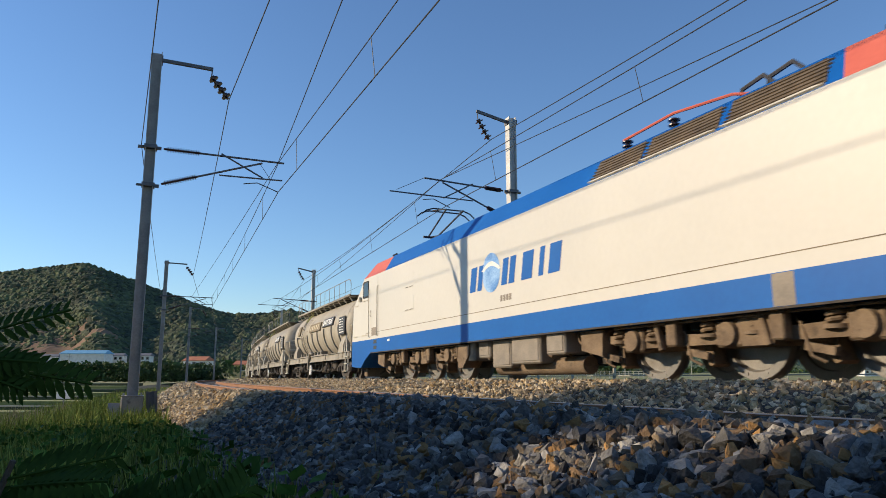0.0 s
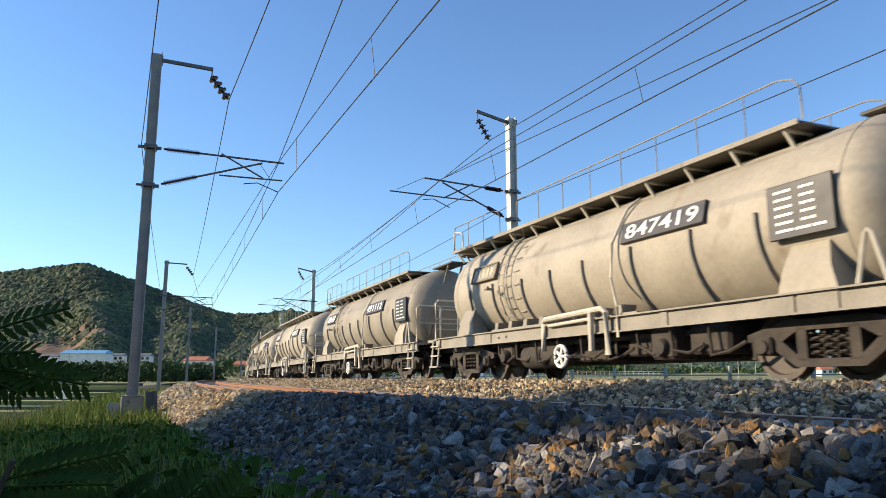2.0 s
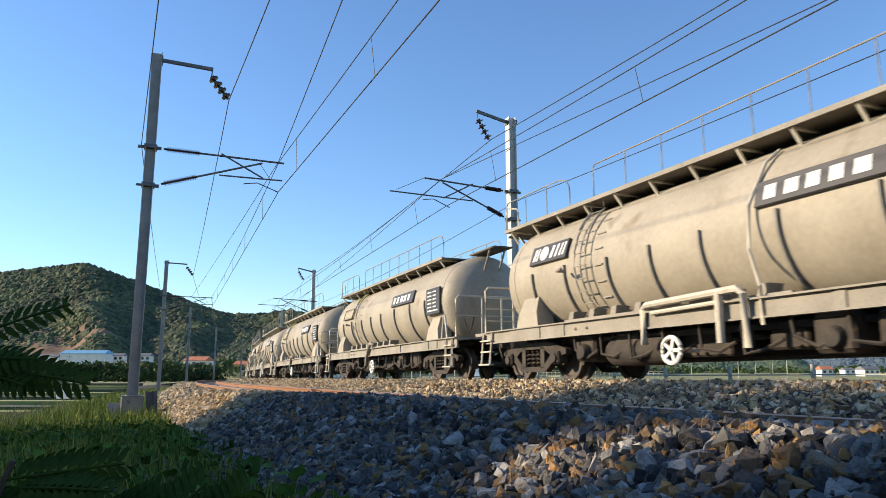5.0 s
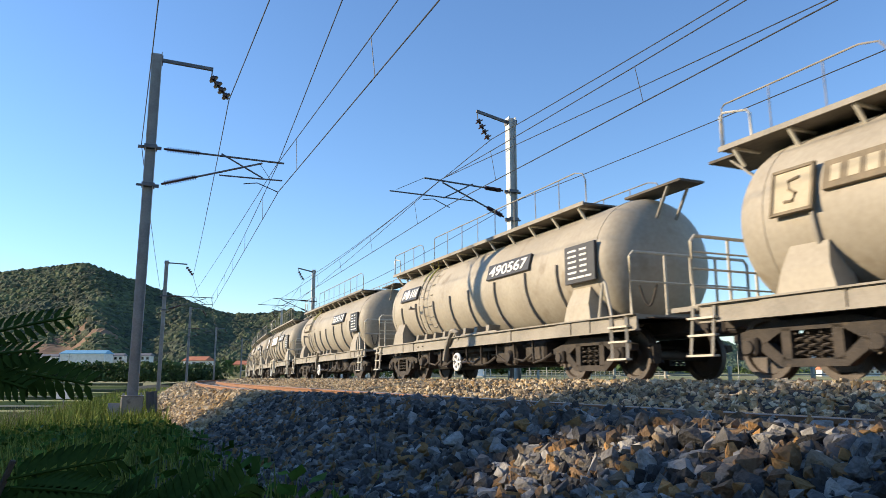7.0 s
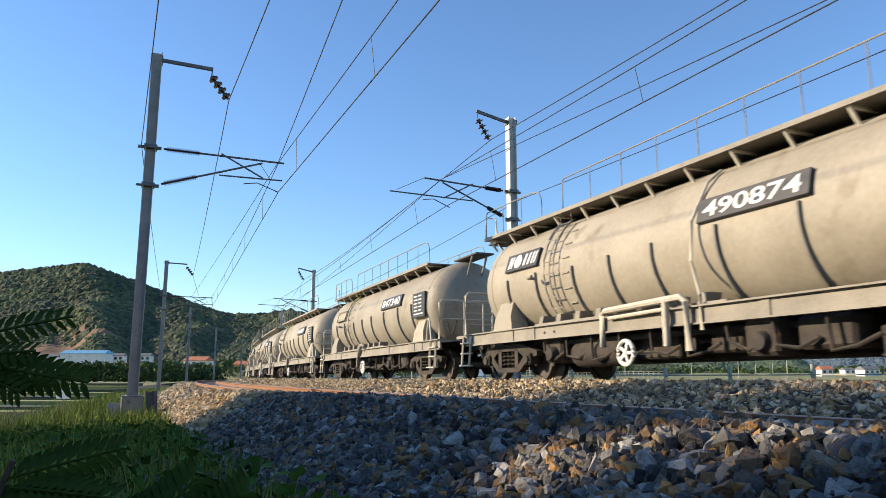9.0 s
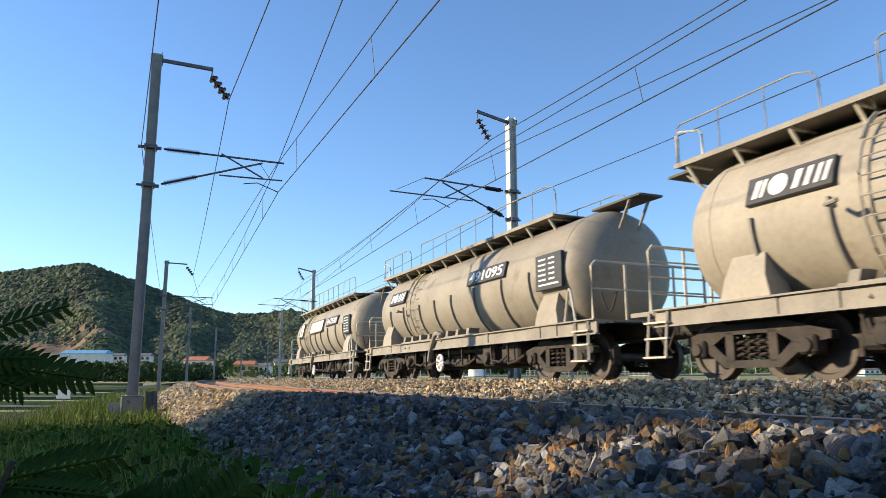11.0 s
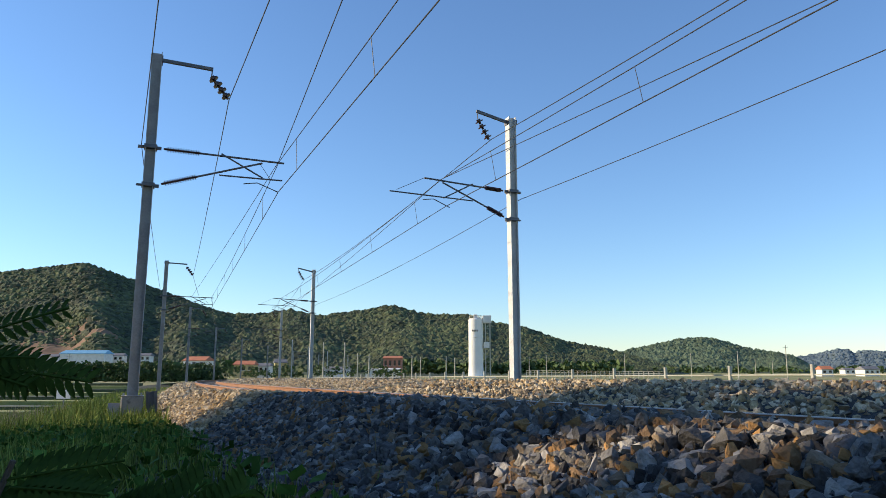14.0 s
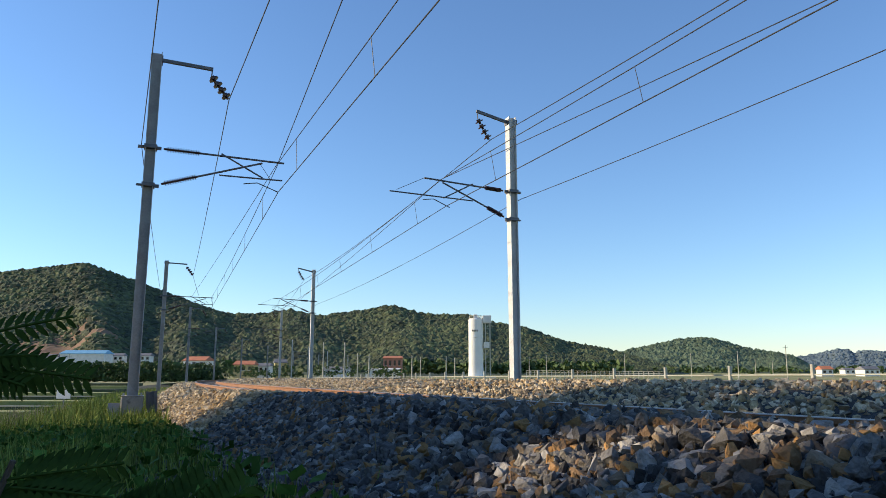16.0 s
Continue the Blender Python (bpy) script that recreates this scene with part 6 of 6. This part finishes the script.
def house(px, d, base, w, h, depth, roof_h, wall, roof, label, turn=0.0, windows=3):
    t = thing("house", label, "house", "houses in the valley", "", pose(at_px(px, d), d, base, 0, 0, turn))
    part("wall", box(B(), (-w / 2, -depth / 2, FIELD - base - 0.4), (w / 2, depth / 2, h)), wall, t)
    bm = B()
    bm2 = slab(bm, ((-w / 2 - 0.4, h), (w / 2 + 0.4, h), (w / 2 + 0.4, h + 0.15), (-w / 2 - 0.4, h + 0.15)), -depth / 2 - 0.4, depth / 2 + 0.4)
    a = [bm.verts.new(p) for p in ((-w / 2 - 0.4, -depth / 2 - 0.4, h + 0.15), (w / 2 + 0.4, -depth / 2 - 0.4, h + 0.15), (w / 2 + 0.4, depth / 2 + 0.4, h + 0.15), (-w / 2 - 0.4, depth / 2 + 0.4, h + 0.15), (-w / 2, 0, h + roof_h), (w / 2, 0, h + roof_h))]
    for q in ((0, 1, 5, 4), (2, 3, 4, 5), (1, 2, 5), (3, 0, 4)):
        bm.faces.new([a[i] for i in q])
    part("roof", bm, roof, t, smooth=False)
    for i in range(windows):
        x = -w / 2 + w * (i + 0.5) / windows
        wd = min(1.2, w / windows * 0.5)
        win = part("window", box(B(), (x - wd / 2, -depth / 2 - 0.06, h * 0.35), (x + wd / 2, -depth / 2 + 0.05, h * 0.8)), M_GLASS, t)
        part("sill", box(B(), (x - wd / 2 - 0.1, -depth / 2 - 0.14, h * 0.35 - 0.1), (x + wd / 2 + 0.1, -depth / 2 + 0.02, h * 0.35)), M_WALLW, win)


house(161, 300, 5.2, 18, 2.0, 8, 1.6, M_WALLW, M_ROOFB, "long white shed with a blue sheet-metal roof", 0, 0)
for px, w, h, wall, roof, lb in ((215, 6, 2.4, M_WALLW, M_ROOFG, "small white house with grey roof"), (262, 6, 2.4, M_WALLW, M_ROOFG, "small white house below the hill"), (95, 9, 2.0, M_WALLW, M_ROOFG, "low white farm building")):
    house(px, 310, 4.2, w, h, 6, 1.2, wall, roof, lb, 8)
house(357, 250, 1.2, 8, 2.6, 6, 1.5, M_WALLW, M_ROOFR, "white house with an orange tiled roof", -10)
house(500, 230, -1.5, 3.6, 4.4, 5, 1.3, M_WALLY, M_ROOFG, "narrow ochre house with a grey roof", 15, 2)
house(440, 260, -0.5, 7, 3.0, 6, 1.5, M_WALLY, M_ROOFR, "ochre house with an orange roof")
house(470, 270, -0.5, 6, 2.6, 6, 1.2, M_WALLW, M_ROOFG, "pale low house beside the ochre one")
house(697, 300, 1.0, 7.5, 4.6, 7, 1.0, M_WALLR, M_ROOFR, "two-storey brick-red house on the valley floor", 0, 4)
house(680, 280, -1.0, 13, 1.9, 6, 0.6, M_WALLW, M_WALLW, "long low white greenhouse", 0, 6)
house(600, 270, -1.0, 9, 2.0, 6, 1.0, M_WALLW, M_ROOFG, "low white house among bushes")
house(1450, 330, -1.0, 5.2, 2.4, 5, 1.6, M_WALLW, M_ROOFR, "white house with an orange roof across the fields", 0, 2)
house(1525, 340, -1.0, 8, 2.4, 6, 1.6, M_WALLW, M_ROOFG, "grey-roofed farmhouse across the fields", 10)
house(1490, 420, -1.0, 6, 2.4, 6, 1.2, M_WALLW, M_ROOFG, "far white farmhouse beside the fields", 0, 2)


def silo():
    d = 250
    t = thing("cement_silo", "tall white cement silo with an open lift frame beside it", "silo", "", "", pose(at_px(842, d), d, FIELD))
    part("silo_barrel", lathe(B(), ((3.0, 0.0), (3.0, 2.55), (13.5, 2.55), (13.52, 2.62), (13.8, 2.62), (13.82, 2.55), (19.8, 2.55), (20.2, 2.2), (20.3, 0.0)), 40, "z"), M_SILO, t, "white painted barrel")
    part("skirt", lathe(B(), ((0.0, 2.7), (3.2, 2.6)), 30, "z"), M_SILO, t)
    part("base_slab", box(B(), (-5, -4, -0.5), (6.5, 4, 0.5)), M_WALLW, t)
    for x, y in ((3.3, -1.2), (4.9, -1.2), (3.3, 0.6), (4.9, 0.6)):
        part("lift_post", box(B(), (x - 0.14, y - 0.14, 0), (x + 0.14, y + 0.14, 19.5)), M_FENCE, t)
    for k in range(11):
        z = 1.5 + 1.7 * k
        bm = B()
        beam(bm, (3.3, -1.2, z), (4.9, -1.2, z), 0.15, 0.15)
        beam(bm, (3.3, -1.2, z), (4.9, -1.2, z + 1.6), 0.08, 0.08)
        beam(bm, (4.9, -1.2, z), (4.9, 0.6, z), 0.15, 0.15)
        part("lift_brace", bm, M_FENCE, t)
    part("lift_head", box(B(), (2.4, -1.8, 18.6), (5.3, 1.2, 21.2), 0.1), M_WALLW, t)
    part("lift_cabin", box(B(), (2.7, -1.7, 10.0), (4.6, 1.0, 12.0), 0.1), M_WALLW, t)
    bm = B()
    for a in range(16):
        tube(bm, [(2.3 * math.cos(a * math.pi / 8), 2.3 * math.sin(a * math.pi / 8), 20.1), (2.3 * math.cos(a * math.pi / 8), 2.3 * math.sin(a * math.pi / 8), 21.1)], 0.05, 5)
    tube(bm, [(2.3 * math.cos(a * math.pi / 8), 2.3 * math.sin(a * math.pi / 8), 21.1) for a in range(16)], 0.05, 5, True)
    part("top_railing", bm, M_FENCE, t)
    part("top_filter", box(B(), (-0.8, -0.8, 20.2), (0.6, 0.6, 21.6), 0.1), M_WALLW, t)
    for k in range(3):
        part("emblem_mark", box(B(), (-1.4 + 0.75 * k, -2.62, 15.6), (-0.9 + 0.75 * k, -2.40, 16.2)), M_GREYBOX, t)


silo()

# ---- fence beyond the far track, field guard rail, poles, sign ----
t = thing("trackside_fence", "pale concrete post-and-rail fence beyond the far track", "fence", "", "", Matrix.Translation(on_line(0, 16.0, 0)))
post_me = finish(box(B(), (-0.045, -0.045, -1.2), (0.045, 0.045, 0.98), 0.01))
post_me.materials.append(M_FENCE)
top_me = finish(box(B(), (-1.38, -0.015, 0.70), (1.38, 0.015, 0.735), 0.004))
top_me.materials.append(M_FENCE)
for i in range(40):
    for nm, me, ds in (("post", post_me, 0), ("rail", top_me, 1.45)):
        ob = part(nm, me, M_FENCE, t)
        ob.matrix_parent_inverse = t.matrix_basis.inverted()
        ob.matrix_basis = line_frame(-14.4 + 2.9 * i + ds, 16.0, -0.42)
t = thing("road_guard_rail", "long white guard rail along the field road", "guard rail", "", "", pose(at_px(930, 170), 170, -0.55))
p0, p1 = Vector((0, 0, 0)), Vector((at_px(1170, 150) - at_px(930, 170), -20, -0.25))
for i in range(31):
    q = p0.lerp(p1, i / 30)
    part("post", box(B(), (q.x - 0.06, q.y - 0.06, q.z - 1.3), (q.x + 0.06, q.y + 0.06, q.z + 1.15)), M_FENCE, t)
for z in (0.75, 1.15):
    part("rail", beam(B(), (p0.x, p0.y, p0.z + z), (p1.x, p1.y, p1.z + z), 0.05, 0.06), M_FENCE, t)
for px, d, h in ((1102, 300, 9), (1218, 280, 9), (1300, 210, 8), (1330, 330, 8), (1360, 330, 7), (1385, 190, 9), (965, 260, 8), (935, 300, 8), (635, 160, 6), (655, 170, 6), (745, 200, 6), (730, 180, 6), (790, 190, 6), (805, 210, 6), (130, 220, 7), (575, 150, 8), (612, 150, 8)):
    t = thing("utility_pole", "grey concrete utility pole in the fields", "utility pole", "utility poles", "", pose(at_px(px, d), d, FIELD))
    part("shaft", lathe(B(), ((-0.3, 0.17), (h, 0.10)), 8, "z"), M_FENCE, t)
    part("cross_arm", box(B(), (-0.7, -0.05, h - 0.6), (0.7, 0.05, h - 0.48)), M_ARM, t)
t = thing("field_sign", "small white sign board on a post in the grass", "sign", "", "", pose(at_px(126, 44), 44, FIELD, 0, 0, -10))
part("board", box(B(), (-0.47, -0.02, 0.45), (0.47, 0.02, 0.98), 0.01), M_WALLW, t)
part("post", box(B(), (-0.04, 0.02, -0.3), (0.04, 0.08, 0.9)), M_FENCE, t)
M_MULCH = surf("dark_furrow_soil", (0.045, 0.055, 0.022), (0.09, 0.10, 0.04), 2, 0.8)
M_STUBBLE = surf("pale_green_stubble", (0.20, 0.21, 0.06), (0.30, 0.30, 0.10), 0.6, 0.95, 0, 0.5)
for i, y in enumerate((34, 39, 46, 54, 63, 75, 90, 110)):
    x1 = -0.37 * y - 6
    tagged(part("field_furrow", slab(B(), ((-75, FIELD - 0.2), (x1, FIELD - 0.2), (x1, FIELD + 0.22), (-75, FIELD + 0.22)), y, y + 1.2 + 0.02 * y), M_MULCH if i % 2 else M_STUBBLE), "long low ridge of tilled field soil", "field ridge", "field ridges")


# ---- the train runs past at a steady speed ----
FIRST_AT_0, LOCO_REAR_AT_0 = 12.97, 5.61      # where the first wagon and the end of the locomotive are at 0 s


def motions():
    times = [0.5 * k for k in range(33)]
    for i, w in enumerate(TRAIN):
        walk(w, [(t, far_frame(FIRST_AT_0 + PITCH * i - SPEED * t - (0.12 if WAGONS[i][2] == "emblem" else 0.0))) for t in times])
    walk(LOCO, [(t, far_frame(LOCO_REAR_AT_0 - LOCO_L / 2 - SPEED * t)) for t in times])
    for ws, x in LOCO_WHEELS:
        turn = math.degrees(SPEED / 0.625 / FPS)
        walk(ws, [(k / FPS, pose(x, 0, 0.625, 0, turn * k, 0)) for k in range(31)] + [(16, pose(x, 0, 0.625, 0, turn * 30, 0))])
    for k, (f, (x, y, z, rx, ry, rz)) in enumerate(FRONDS):
        rows = []
        for j in range(33):
            t = j * 0.5
            sway = math.sin(t * (2.1 + 0.23 * k) + k) + 0.6 * math.sin(t * 3.7 + 2.3 * k)
            gust = 1.8 if 8.6 < t < 9.6 else 1.0
            rows.append((t, pose(x, y, z, rx + 3 * sway * gust, ry + 4 * sway * gust, rz + 3 * gust * math.sin(t * 1.7 + k))))
        walk(f, rows)


motions()
